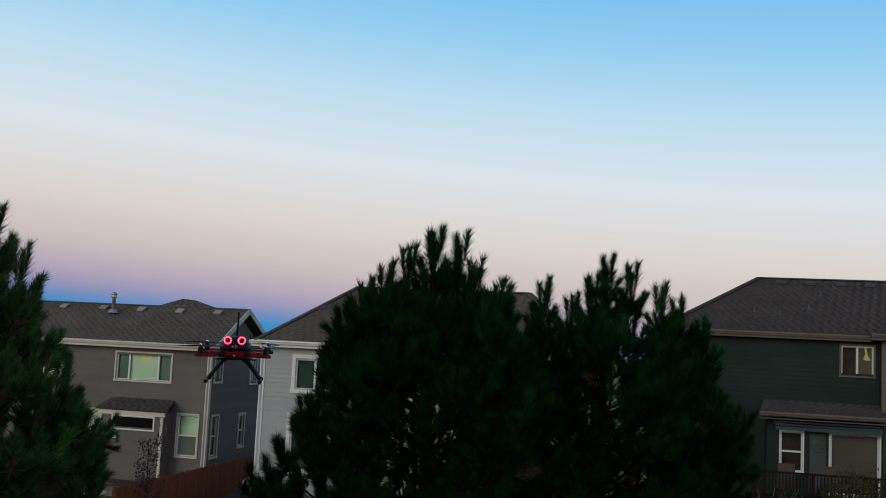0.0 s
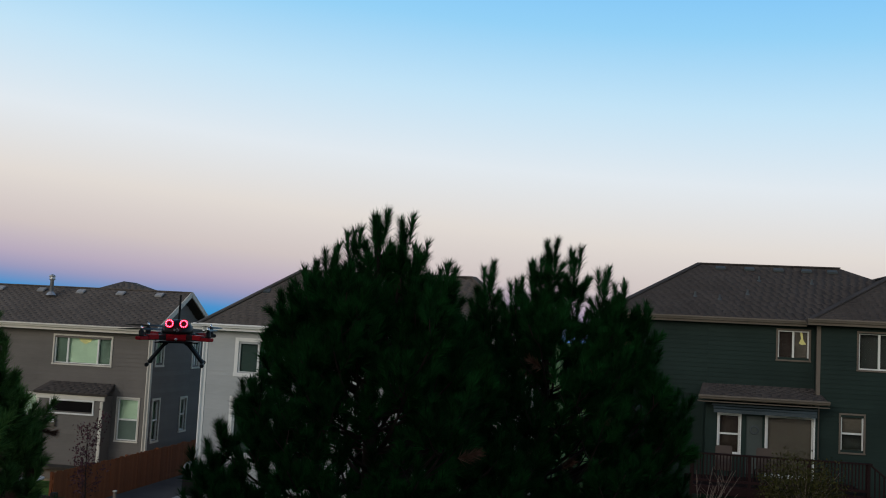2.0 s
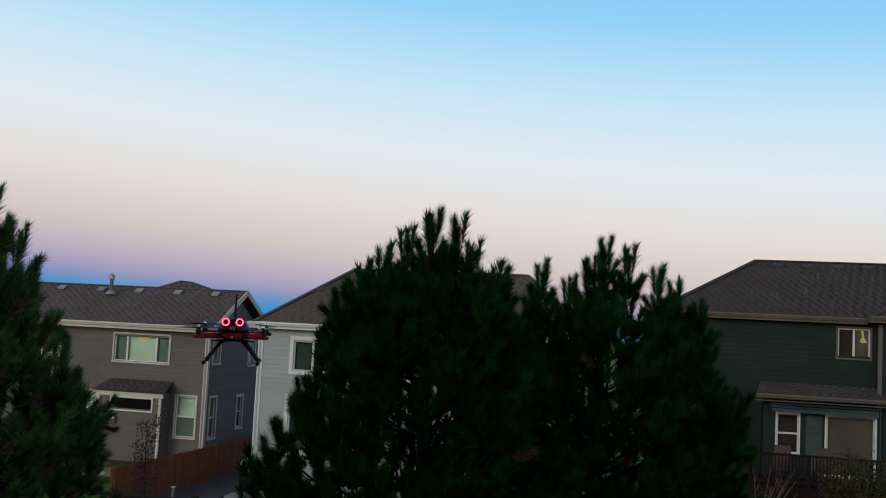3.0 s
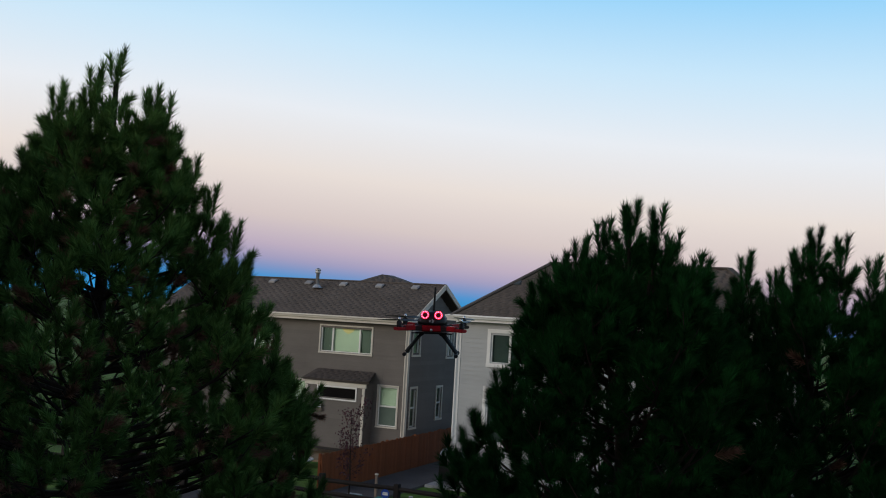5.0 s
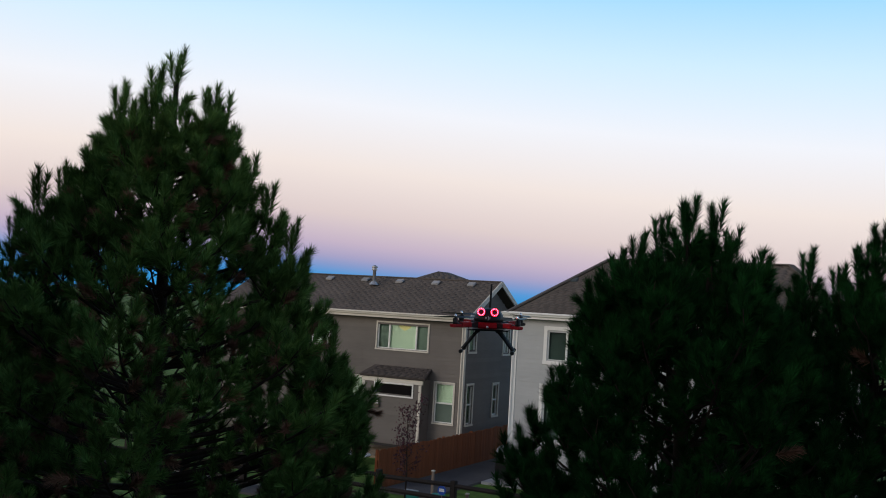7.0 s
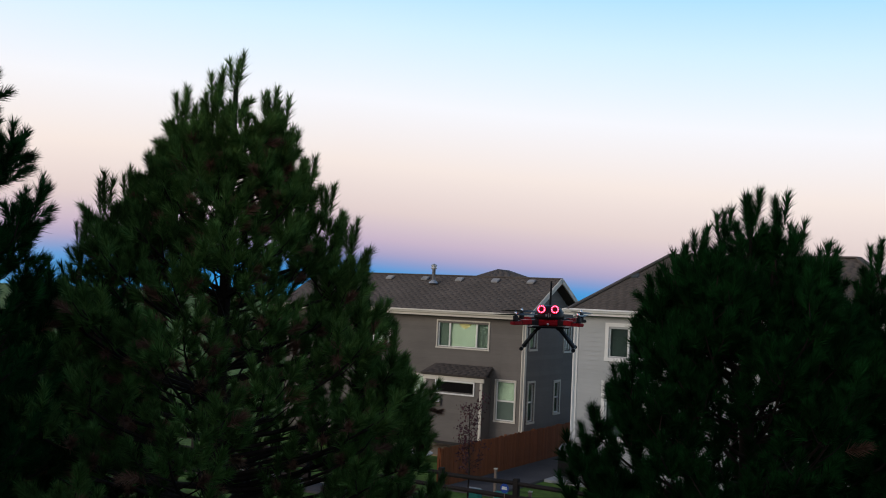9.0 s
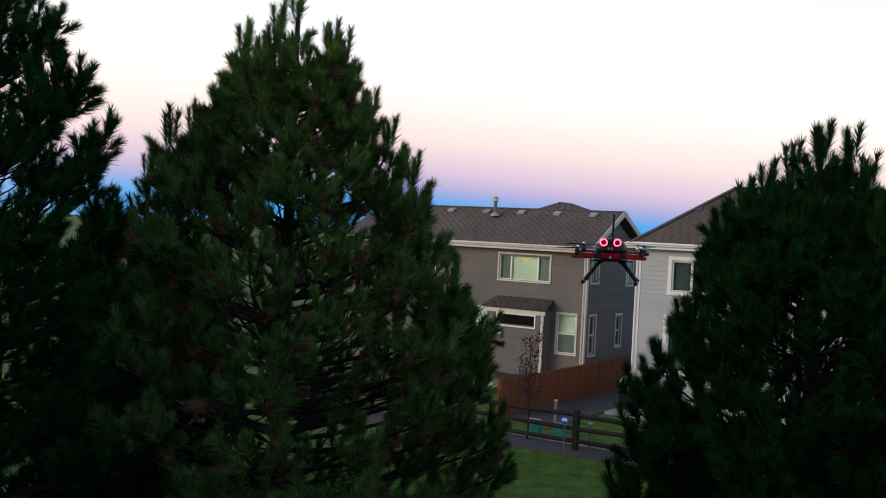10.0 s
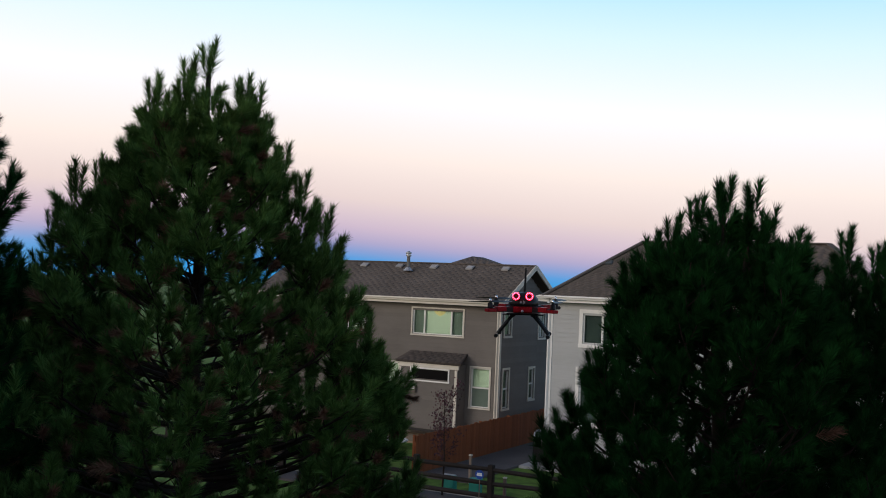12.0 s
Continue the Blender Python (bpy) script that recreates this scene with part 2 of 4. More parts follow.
def raw(name, verts, faces, material, parent=None, label="", smooth=False):
    """A mesh of triangles from arrays."""
    me = bpy.data.meshes.new(name)
    verts, faces = np.asarray(verts, dtype=np.float32), np.asarray(faces, dtype=np.int32)
    k = faces.shape[1]
    me.vertices.add(len(verts))
    me.vertices.foreach_set("co", verts.ravel())
    me.loops.add(faces.size)
    me.loops.foreach_set("vertex_index", faces.ravel())
    me.polygons.add(len(faces))
    me.polygons.foreach_set("loop_start", np.arange(0, faces.size, k, dtype=np.int32))
    me.update(calc_edges=True)
    ob = finish(new(name, me), material, smooth)
    if parent:
        ob.parent = parent
        if not parent.parent:
            ob.matrix_parent_inverse = Matrix.Translation(-parent.location)
    if label:
        tagged(ob, label)
    return ob


# ---- house builders: a wall is built facing -y and turned into place by m ----
def slab(x0, x1, z0, z1, y, thick, openings):
    """A wall with holes that go through, as one closed shell."""
    xs = sorted({x0, x1, *[o[0] for o in openings], *[o[1] for o in openings]})
    zs = sorted({z0, z1, *[o[2] for o in openings], *[o[3] for o in openings]})
    nx, nz = len(xs) - 1, len(zs) - 1

    def solid(i, k):
        if not (0 <= i < nx and 0 <= k < nz):
            return False
        cx, cz = (xs[i] + xs[i + 1]) / 2, (zs[k] + zs[k + 1]) / 2
        return not any(o[0] < cx < o[1] and o[2] < cz < o[3] for o in openings)

    bm = bmesh.new()
    made = {}

    def vert(i, s, k):
        if (i, s, k) not in made:
            made[i, s, k] = bm.verts.new((xs[i], y + s * thick, zs[k]))
        return made[i, s, k]

    for i in range(nx):
        for k in range(nz):
            if solid(i, k):
                for s in (0, 1):
                    bm.faces.new([vert(i, s, k), vert(i + 1, s, k), vert(i + 1, s, k + 1), vert(i, s, k + 1)])
                for (di, dk), (p, q) in (((-1, 0), ((i, k), (i, k + 1))), ((1, 0), ((i + 1, k), (i + 1, k + 1))), ((0, -1), ((i, k), (i + 1, k))), ((0, 1), ((i, k + 1), (i + 1, k + 1)))):
                    if not solid(i + di, k + dk):
                        bm.faces.new([vert(p[0], 0, p[1]), vert(q[0], 0, q[1]), vert(q[0], 1, q[1]), vert(p[0], 1, p[1])])
    return bm


def siding(x0, x1, z0, z1, y, openings, pitch=0.165, limits=None):
    """Lapped boards, each proud at its foot, cut round the openings."""
    bm = bmesh.new()
    z = z0
    while z < z1 - 0.02:
        top = min(z + pitch, z1)
        a, b = limits((z + top) / 2) if limits else (x0, x1)
        cuts = sorted((o[0], o[1]) for o in openings if min(top, o[3]) - max(z, o[2]) > (top - z) * 0.5)
        runs, at = [], a
        for c0, c1 in cuts:
            if c0 > at:
                runs.append((at, min(c0, b)))
            at = max(at, c1)
        if at < b:
            runs.append((at, b))
        for s, e in runs:
            while e - s > 0.02:
                f = min(e, s + 3.66)
                prism(bm, [(y - 0.030, z), (y, z), (y, top + 0.012), (y - 0.012, top + 0.012)], lambda p, q, s=s: (s, p, q), lambda p, q, f=f: (f - 0.002, p, q))
                s = f
        z = top
    return bm


def lap(bm, material, parent, m=None):
    return tagged(part("siding", bm, material, parent, "lapped siding boards", m=m), kind="stuff")


def window(parent, name, o, y, trim, lites=1, double_hung=False, blind=None, m=None, trim_w=0.06, drop=1.0, label="", screen=None, sash_w=0.05):
    """A framed window in the opening o = (x0, x1, z0, z1) of a wall at y."""
    x0, x1, z0, z1 = o
    frame_bm = boxes((x0 - trim_w, x1 + trim_w, y - 0.057, y + 0.02, z1, z1 + trim_w), (x0 - trim_w, x0, y - 0.054, y + 0.02, z0, z1), (x1, x1 + trim_w, y - 0.054, y + 0.02, z0, z1))
    w = part(name, frame_bm, trim, parent, label, m=m)
    part("sill", boxes((x0 - trim_w - 0.01, x1 + trim_w + 0.01, y - 0.07, y + 0.02, z0 - trim_w, z0)), trim, w, m=m)
    f = sash_w
    d = [(x0, x1, y + 0.01, y + 0.08, z0, z0 + f), (x0, x1, y + 0.01, y + 0.08, z1 - f, z1), (x0, x0 + f, y + 0.01, y + 0.08, z0 + f, z1 - f), (x1 - f, x1, y + 0.01, y + 0.08, z0 + f, z1 - f)]
    shares = lites if isinstance(lites, (list, tuple)) else [1 / lites] * lites
    edges = [x0]
    for s in shares:
        edges.append(edges[-1] + s * (x1 - x0))
    for x in edges[1:-1]:
        d.append((x - 0.035, x + 0.035, y + 0.012, y + 0.085, z0 + f, z1 - f))
    if double_hung:
        zm = (z0 + z1) / 2
        d.append((x0 + f, x1 - f, y + 0.005, y + 0.09, zm - 0.03, zm + 0.03))
    part("sash", boxes(*d), VINYL, w, m=m)
    for a, b in zip(edges, edges[1:]):
        rows = [(z0, (z0 + z1) / 2), ((z0 + z1) / 2, z1)] if double_hung else [(z0, z1)]
        for za, zb in rows:
            pane = part("pane", boxes((a + 0.03, b - 0.03, y + 0.045, y + 0.051, za + 0.03, zb - 0.03)), GLASS, w, m=m)
            pane.visible_shadow = False
    if blind:
        per = blind if isinstance(blind, (list, tuple)) else [blind] * len(shares)
        for (a, b), bl in zip(zip(edges, edges[1:]), per):
            if bl:
                part("blind", boxes((a + 0.02, b - 0.02, y + 0.11, y + 0.125, z1 - (z1 - z0) * drop, z1 - 0.01)), bl, w, m=m)
    if screen:
        part("pane_screen", boxes((x0 + f, x1 - f, y + 0.03, y + 0.034, z0 + f, (z0 + z1) / 2 - 0.03)), screen, w, m=m)
    # dark sheet close behind the glass in place of a room in shade
    part("unlit_room_sheet", boxes((x0 - 0.05, x1 + 0.05, y + 0.26, y + 0.29, z0 - 0.05, z1 + 0.05)), DARK, w, m=m)
    return w


def roof_plane(name, a, b, c, d, material, parent, course=0.145, label=""):
    """Shingled slope: a, b along the eave, d, c along the top; lapped courses of shingles."""
    a, b, c, d = (Vector(p) for p in (a, b, c, d))
    nrm = (b - a).cross(d - a).normalized()
    if nrm.z < 0:
        nrm = -nrm
    n = max(2, int(((a + b) / 2 - (c + d) / 2).length / course))
    verts, faces = [], []
    tab_rng = random.Random(n)

    def quad_box(p, q, r, s):
        k = len(verts)
        lift0, lift1 = nrm * 0.0055, nrm * 0.0045
        for v in (p, q, r, s):
            verts.append(v)
        for v, h in ((p, lift0), (q, lift0), (r, lift1), (s, lift1)):
            verts.append(v + h)
        for f in ((0, 1, 5, 4), (1, 2, 6, 5), (3, 0, 4, 7), (4, 5, 6, 7)):
            faces.append([k + i for i in f])

    for i in range(n):
        t0, t1 = i / n, (i + 1) / n
        l0, r0, l1, r1 = a.lerp(d, t0), b.lerp(c, t0), a.lerp(d, t1), b.lerp(c, t1)
        tabs = max(1, round((r0 - l0).length / 0.32))
        cuts = [0.0] + [(k + 0.5 * (i % 2) + tab_rng.uniform(-0.12, 0.12)) / tabs for k in range(1, tabs)] + [1.0]
        for u, w in zip(cuts, cuts[1:]):
            quad_box(l0.lerp(r0, u), l0.lerp(r0, w), l1.lerp(r1, w), l1.lerp(r1, u))
    shingles = tagged(raw(name, [tuple(v) for v in verts], faces, material, parent, label), kind="stuff")
    bm = bmesh.new()
    vs = [bm.verts.new(p - nrm * h) for h in (0.0, 0.09) for p in (a, b, c, d)]
    for f in ((0, 1, 2, 3), (7, 6, 5, 4), (0, 4, 5, 1), (1, 5, 6, 2), (2, 6, 7, 3), (3, 7, 4, 0)):
        if len({tuple(vs[i].co) for i in f}) == 4:
            bm.faces.new([vs[i] for i in f])
        else:
            seen = []
            for i in f:
                if tuple(vs[i].co) not in [tuple(s.co) for s in seen]:
                    seen.append(vs[i])
            if len(seen) == 3:
                bm.faces.new(seen)
    part("roof_deck", bm, material, parent)
    return shingles


def beam(bm, p, q, w, h):
    """A square bar from p to q, w across and h up."""
    p, q = Vector(p), Vector(q)
    d = (q - p).normalized()
    side = d.cross(Vector((0, 0, 1))).normalized() * w / 2
    up = side.cross(d).normalized() * h / 2
    vs = [bm.verts.new(e + s * side + u * up) for e in (p, q) for s, u in ((-1, -1), (1, -1), (1, 1), (-1, 1))]
    for f in ((0, 1, 2, 3), (7, 6, 5, 4), (0, 4, 5, 1), (1, 5, 6, 2), (2, 6, 7, 3), (3, 7, 4, 0)):
        bm.faces.new([vs[i] for i in f])
    return bm


def gutter(x0, x1, y, z, parent, material, m=None, drop=0.2):
    """A K-profile gutter and fascia along an eave that faces -y; y, z: its back top edge."""
    bm = bmesh.new()
    prism(bm, [(y, z), (y - 0.11, z), (y - 0.12, z - 0.03), (y - 0.09, z - 0.07), (y - 0.08, z - 0.11), (y, z - 0.11)], lambda p, q: (x0, p, q), lambda p, q: (x1, p, q))
    g = part("gutter", bm, material, parent, m=m)
    part("fascia", boxes((x0, x1, y + 0.001, y + 0.03, z - drop, z + 0.02)), material, parent, m=m)
    return g


# ---- ground ----
def ground_sheet():
    """One sheet to the horizon, finer and gently uneven near by."""
    xs = sorted({*np.linspace(-60, 60, 61), -3000, -1200, -500, -200, -100, 100, 200, 500, 1200, 3000})
    ys = sorted({*np.linspace(-20, 80, 51), -3000, -1200, -500, -200, -60, 130, 250, 500, 1200, 3000})
    v = [(x, y, 0.05 * noise.noise(Vector((x * 0.15, y * 0.15, 0))) - 0.03 if abs(x) < 60 and -20 < y < 80 else -0.03) for y in ys for x in xs]
    n = len(xs)
    f = [(j * n + i, j * n + i + 1, (j + 1) * n + i + 1, (j + 1) * n + i) for j in range(len(ys) - 1) for i in range(n - 1)]
    return tagged(raw("ground", v, f, LAWN, smooth=True), "mown lawn of the back gardens, patchy green", "lawn", kind="structure")


ground_sheet()
gravel_path = tagged(part("path", boxes((-30, 4, 25.45, 26.75, -0.06, 0.035)), GRAVEL), "grey gravel path along the rail fence", "path", kind="structure")
tan_bed = tagged(part("gravel_bed", boxes((-27, -16.7, 34.9, 37.0, -0.06, 0.04)), TANGRAVEL), "strip of tan gravel along the house wall", "gravel", kind="structure")
patio = tagged(part("patio", boxes((-14.5, -12.4, 32.6, 34.19, -0.06, 0.06), bevel=0.01), CONCRETE), "grey concrete pad beside the pale house", "patio", kind="structure")
side_path = tagged(part("side_path", boxes((-16.42, -14.55, 28.8, 42.0, -0.06, 0.04)), GRAVEL), "dark gravel strip between fence and house", "path", kind="structure")
edging = thing("path_edging", "pale concrete edging strips beside the gravel path", "edging", (-15, 26.8, 0), kind="structure")
for i in range(14):
    part("edging_stone", boxes((-24 + i * 1.22, -24 + i * 1.22 + 1.19, 26.76, 26.88, -0.05, 0.08), bevel=0.012), CONCRETE, edging)


def wall_behind():
    """Plain two-storey row of house walls and roofs at the camera's back, unseen, added to shade the lower garden."""
    w = tagged(part("shading_row", boxes((-34.0, 20.0, -9.0, -1.6, -0.1, 7.4)), TAUPE), "unseen plain taupe house row added to block low western light", "wall", kind="structure")
    bm = bmesh.new()
    prism(bm, [(-9.5, 7.4), (-1.1, 7.4), (-1.1, 7.55), (-5.3, 10.5), (-9.5, 7.55)], lambda p, q: (-34.4, p, q), lambda p, q: (20.4, p, q))
    part("roof", bm, SHINGLE, w)


wall_behind()


# ---- taupe house ----
def taupe_house():
    Y, XR, XL = 37.0, -17.5, -29.5
    h = thing("taupe_house", "two-storey house with taupe lap siding and brown shingle roof", "house", (-23.5, 40, 0))
    big, left_up = (-21.52, -19.14, 4.13, 5.2), (-25.6, -23.9, 4.13, 5.2)
    low, low_l, low_ll = (-18.69, -17.85, 1.33, 2.92), (-22.75, -22.0, 1.3, 2.9), (-25.3, -23.6, 1.3, 2.9)
    ops = [big, left_up, low, low_l, low_ll]
    wall = part("wall", slab(XL, XR, 0.0, 5.46, Y, 0.2, ops), TAUPE, h)
    lap(siding(XL, XR - 0.1, 0.34, 5.42, Y, ops), TAUPE, wall)
    part("foundation", boxes((XL, XR + 0.01, Y - 0.012, Y + 0.1, -0.1, 0.34)), FOUNDATION, h)
    window(h, "window", big, Y, CREAM, [0.23, 0.53, 0.24], blind=[CURTAIN, BLIND, CURTAIN], label="wide three-light window with pale green blind")
    # small pointed yellow shape just behind the middle pane
    bm = bmesh.new()
    prism(bm, [(-20.62, 5.15), (-19.98, 5.15), (-20.1, 5.0), (-20.3, 4.9), (-20.5, 5.0)], lambda p, q: (p, Y + 0.095, q), lambda p, q: (p, Y + 0.105, q))
    part("thin_panel", bm, WINDOW_YELLOW, h, "small yellow shape at the top of the middle pane")
    window(h, "window", left_up, Y, CREAM, 2, blind=[CURTAIN, BLIND])
    window(h, "window", low, Y, CREAM, 1, True, blind=BLIND, drop=0.52, screen=CURTAIN, label="tall double-hung window with blind half down")
    window(h, "window", low_l, Y, CREAM, 1, True, blind=BLIND, drop=0.5, screen=CURTAIN)
    window(h, "window", low_ll, Y, CREAM, 2, blind=BLIND)
    # side wall towards the pale house, with its gable
    side = Matrix.Translation((XR, Y, 0)) @ Matrix.Rotation(radians(90), 4, "Z")
    D = 5.3
    sops = [(0.38, 1.0, 4.24, 5.22), (3.85, 4.5, 4.1, 5.14), (0.4, 0.95, 1.32, 2.88), (2.98, 3.52, 1.52, 2.82)]
    swall = part("wall", slab(0.2, D, 0.0, 5.46, 0, 0.2, sops), TAUPE, h, m=side)
    lap(siding(0.1, D, 0.34, 5.42, 0, sops), TAUPE, swall, m=side)
    gable = lambda z: (max(0.02, (z - 5.42) / 0.5 + 0.0), min(D, D - (z - 5.42) / 0.5))
    bm = bmesh.new()
    prism(bm, [(0.0, 5.42), (D, 5.42), (D / 2, 5.42 + D / 2 * 0.53)], lambda p, q: (p, 0.0, q), lambda p, q: (p, 0.2, q))
    gw = part("gable_wall", bm, TAUPE, h, m=side)
    lap(siding(0, D, 5.42, 6.7, 0, [], limits=gable), TAUPE, gw, m=side)
    for i, o in enumerate(sops):
        window(h, "window", o, 0, CREAM, 2 if i == 1 else 1, i > 1, blind=BLIND if i in (0, 1) else CURTAIN, m=side, trim_w=0.08)
    part("corner_board", boxes((XR - 0.1, XR + 0.052, Y - 0.052, Y + 0.1, 0.3, 5.42)), CREAM, h)
    part("rear_wall", boxes((XL, XR, Y + D, Y + D + 0.2, 0, 5.46)), TAUPE, h)
    part("end_wall", boxes((XL, XL + 0.2, Y + 0.2, Y + D, 0, 5.46)), TAUPE, h)
    # main roof: gable end over the side wall
    e0, e1, yr, ze, zr = Y - 0.42, Y + D + 0.42, Y + D / 2, 5.57, 7.17
    RX = XR + 0.34
    roof = roof_plane("roof", (XL - 0.3, e0, ze), (RX, e0, ze), (RX, yr, zr), (XL - 0.3, yr, zr), SHINGLE, h)
    roof_plane("roof", (RX, e1, ze), (XL - 0.3, e1, ze), (XL - 0.3, yr, zr), (RX, yr, zr), SHINGLE, h)
    bm = bmesh.new()
    beam(bm, (RX, e0, ze - 0.07), (RX, yr, zr - 0.07), 0.05, 0.2)
    beam(bm, (RX, e1, ze - 0.07), (RX, yr, zr - 0.07), 0.05, 0.2)
    part("rake_board", bm, CREAM, h)
    part("soffit", boxes((XL - 0.3, RX, e0, Y, ze - 0.16, ze - 0.13)), CREAM, h)
    gutter(XL - 0.3, RX + 0.02, e0, ze + 0.06, h, CREAM)
    bm = bmesh.new()
    tube(bm, [(-17.52, e0 - 0.05, ze - 0.05), (-17.52, e0 - 0.05, ze - 0.16), (-17.56, Y - 0.07, ze - 0.36), (-17.56, Y - 0.07, 0.35), (-17.5, Y - 0.3, 0.2)], [0.042] * 5, 6)
    part("downspout", bm, CREAM, h)
    # rear cross gable that stands over the ridge
    lf, rf, pk = (-21.5, yr + 0.05, 7.14), (-18.55, yr + 0.05, 7.14), (-20.85, yr + 1.25, 7.56)
    bl, br, bp = (-21.5, yr + 2.4, 6.9), (-18.55, yr + 2.4, 6.9), (-20.85, yr + 2.4, 7.56)
    roof_plane("rear_roof", lf, rf, pk, pk, SHINGLE, h)
    roof_plane("rear_roof", bl, lf, pk, bp, SHINGLE, h)
    roof_plane("rear_roof", rf, br, bp, pk, SHINGLE, h)
    part("ridge_cap", boxes((XL - 0.3, RX, yr - 0.1, yr + 0.1, zr - 0.02, zr + 0.03), bevel=0.01), SHINGLE, h)
    slope = math.atan2(zr - ze, yr - e0)
    for x in (-25.48, -23.61, -21.85, -20.08, -18.38, -27.3):
        bm = boxes((-0.17, 0.17, -0.14, 0.14, 0.0, 0.07), bevel=0.02)
        box(bm, -0.15, 0.15, -0.16, -0.135, 0.005, 0.05)
        part("roof_vent", bm, VENTGREY, h, m=Matrix.Translation((x, yr - 0.42, zr - 0.19)) @ Matrix.Rotation(slope, 4, "X"))
    bm = bmesh.new()
    lathe(bm, [(0.075, 0), (0.075, 0.62), (0.12, 0.64), (0.12, 0.70), (0.09, 0.72), (0.13, 0.76), (0.13, 0.80), (0.03, 0.86)], (-22.9, 38.75, 6.78), 12)
    part("flue_pipe", bm, GALV, h, smooth=True)
    lathe_bm = lathe(bmesh.new(), [(0.22, 0.0), (0.1, 0.14)], (-22.9, 38.75, 6.78), 12)
    part("flue_flashing", lathe_bm, GALV, h)
    # the bay on the ground floor with its own lean-to roof
    BY, b0, b1 = 36.3, -21.66, -18.94
    tr = (-21.07, -19.36, 2.31, 2.77)
    bay = part("bay", slab(b0, b1, 0.35, 3.0, BY, 0.15, [tr]), TAUPE, h, "projecting bay clad in lap siding")
    lap(siding(b0 + 0.1, b1 - 0.1, 0.37, 2.9, BY, [tr]), TAUPE, bay)
    part("bay_side", boxes((b1 - 0.15, b1, BY + 0.15, Y, 0.35, 3.0)), TAUPE, h)
    part("bay_side", boxes((b0, b0 + 0.15, BY + 0.15, Y, 0.35, 3.0)), TAUPE, h)
    part("bay_floor", boxes((b0, b1, BY, Y, 0.25, 0.348)), DARK, h)
    for x in (b0, b1 - 0.1):
        part("corner_board", boxes((x - 0.02, x + 0.09, BY - 0.055, BY + 0.08, 0.33, 2.8)), CREAM, h)
    part("frieze", boxes((b0 - 0.05, b1 + 0.05, BY - 0.06, BY + 0.02, 2.82, 3.03)), CREAM, h)
    tw = window(h, "transom_window", tr, BY, WHITE, 1, blind=None, trim_w=0.055, sash_w=0.025, label="narrow dark transom window in the bay")
    # added black sheet: hides the pane's reflection so the glass looks dark
    part("pane_screen", boxes((tr[0] + 0.05, tr[1] - 0.05, BY + 0.012, BY + 0.016, tr[2] + 0.025, tr[3] - 0.025)), NIGHT, tw)
    roof_plane("bay_roof", (b0 - 0.12, BY - 0.15, 3.08), (b1 + 0.2, BY - 0.15, 3.08), (b1 + 0.05, Y, 3.44), (b0 + 0.1, Y, 3.44), SHINGLE_DARK, h)
    lamp = part("meter_box", boxes((-21.02, -20.8, BY - 0.15, BY - 0.03, 1.78, 2.08), bevel=0.02), TAN, h, "small brown box with a pale cover on the wall")
    part("box_cover", boxes((-21.0, -20.82, BY - 0.17, BY - 0.15, 1.93, 2.06)), WHITE, lamp)
    return h


taupe_house()


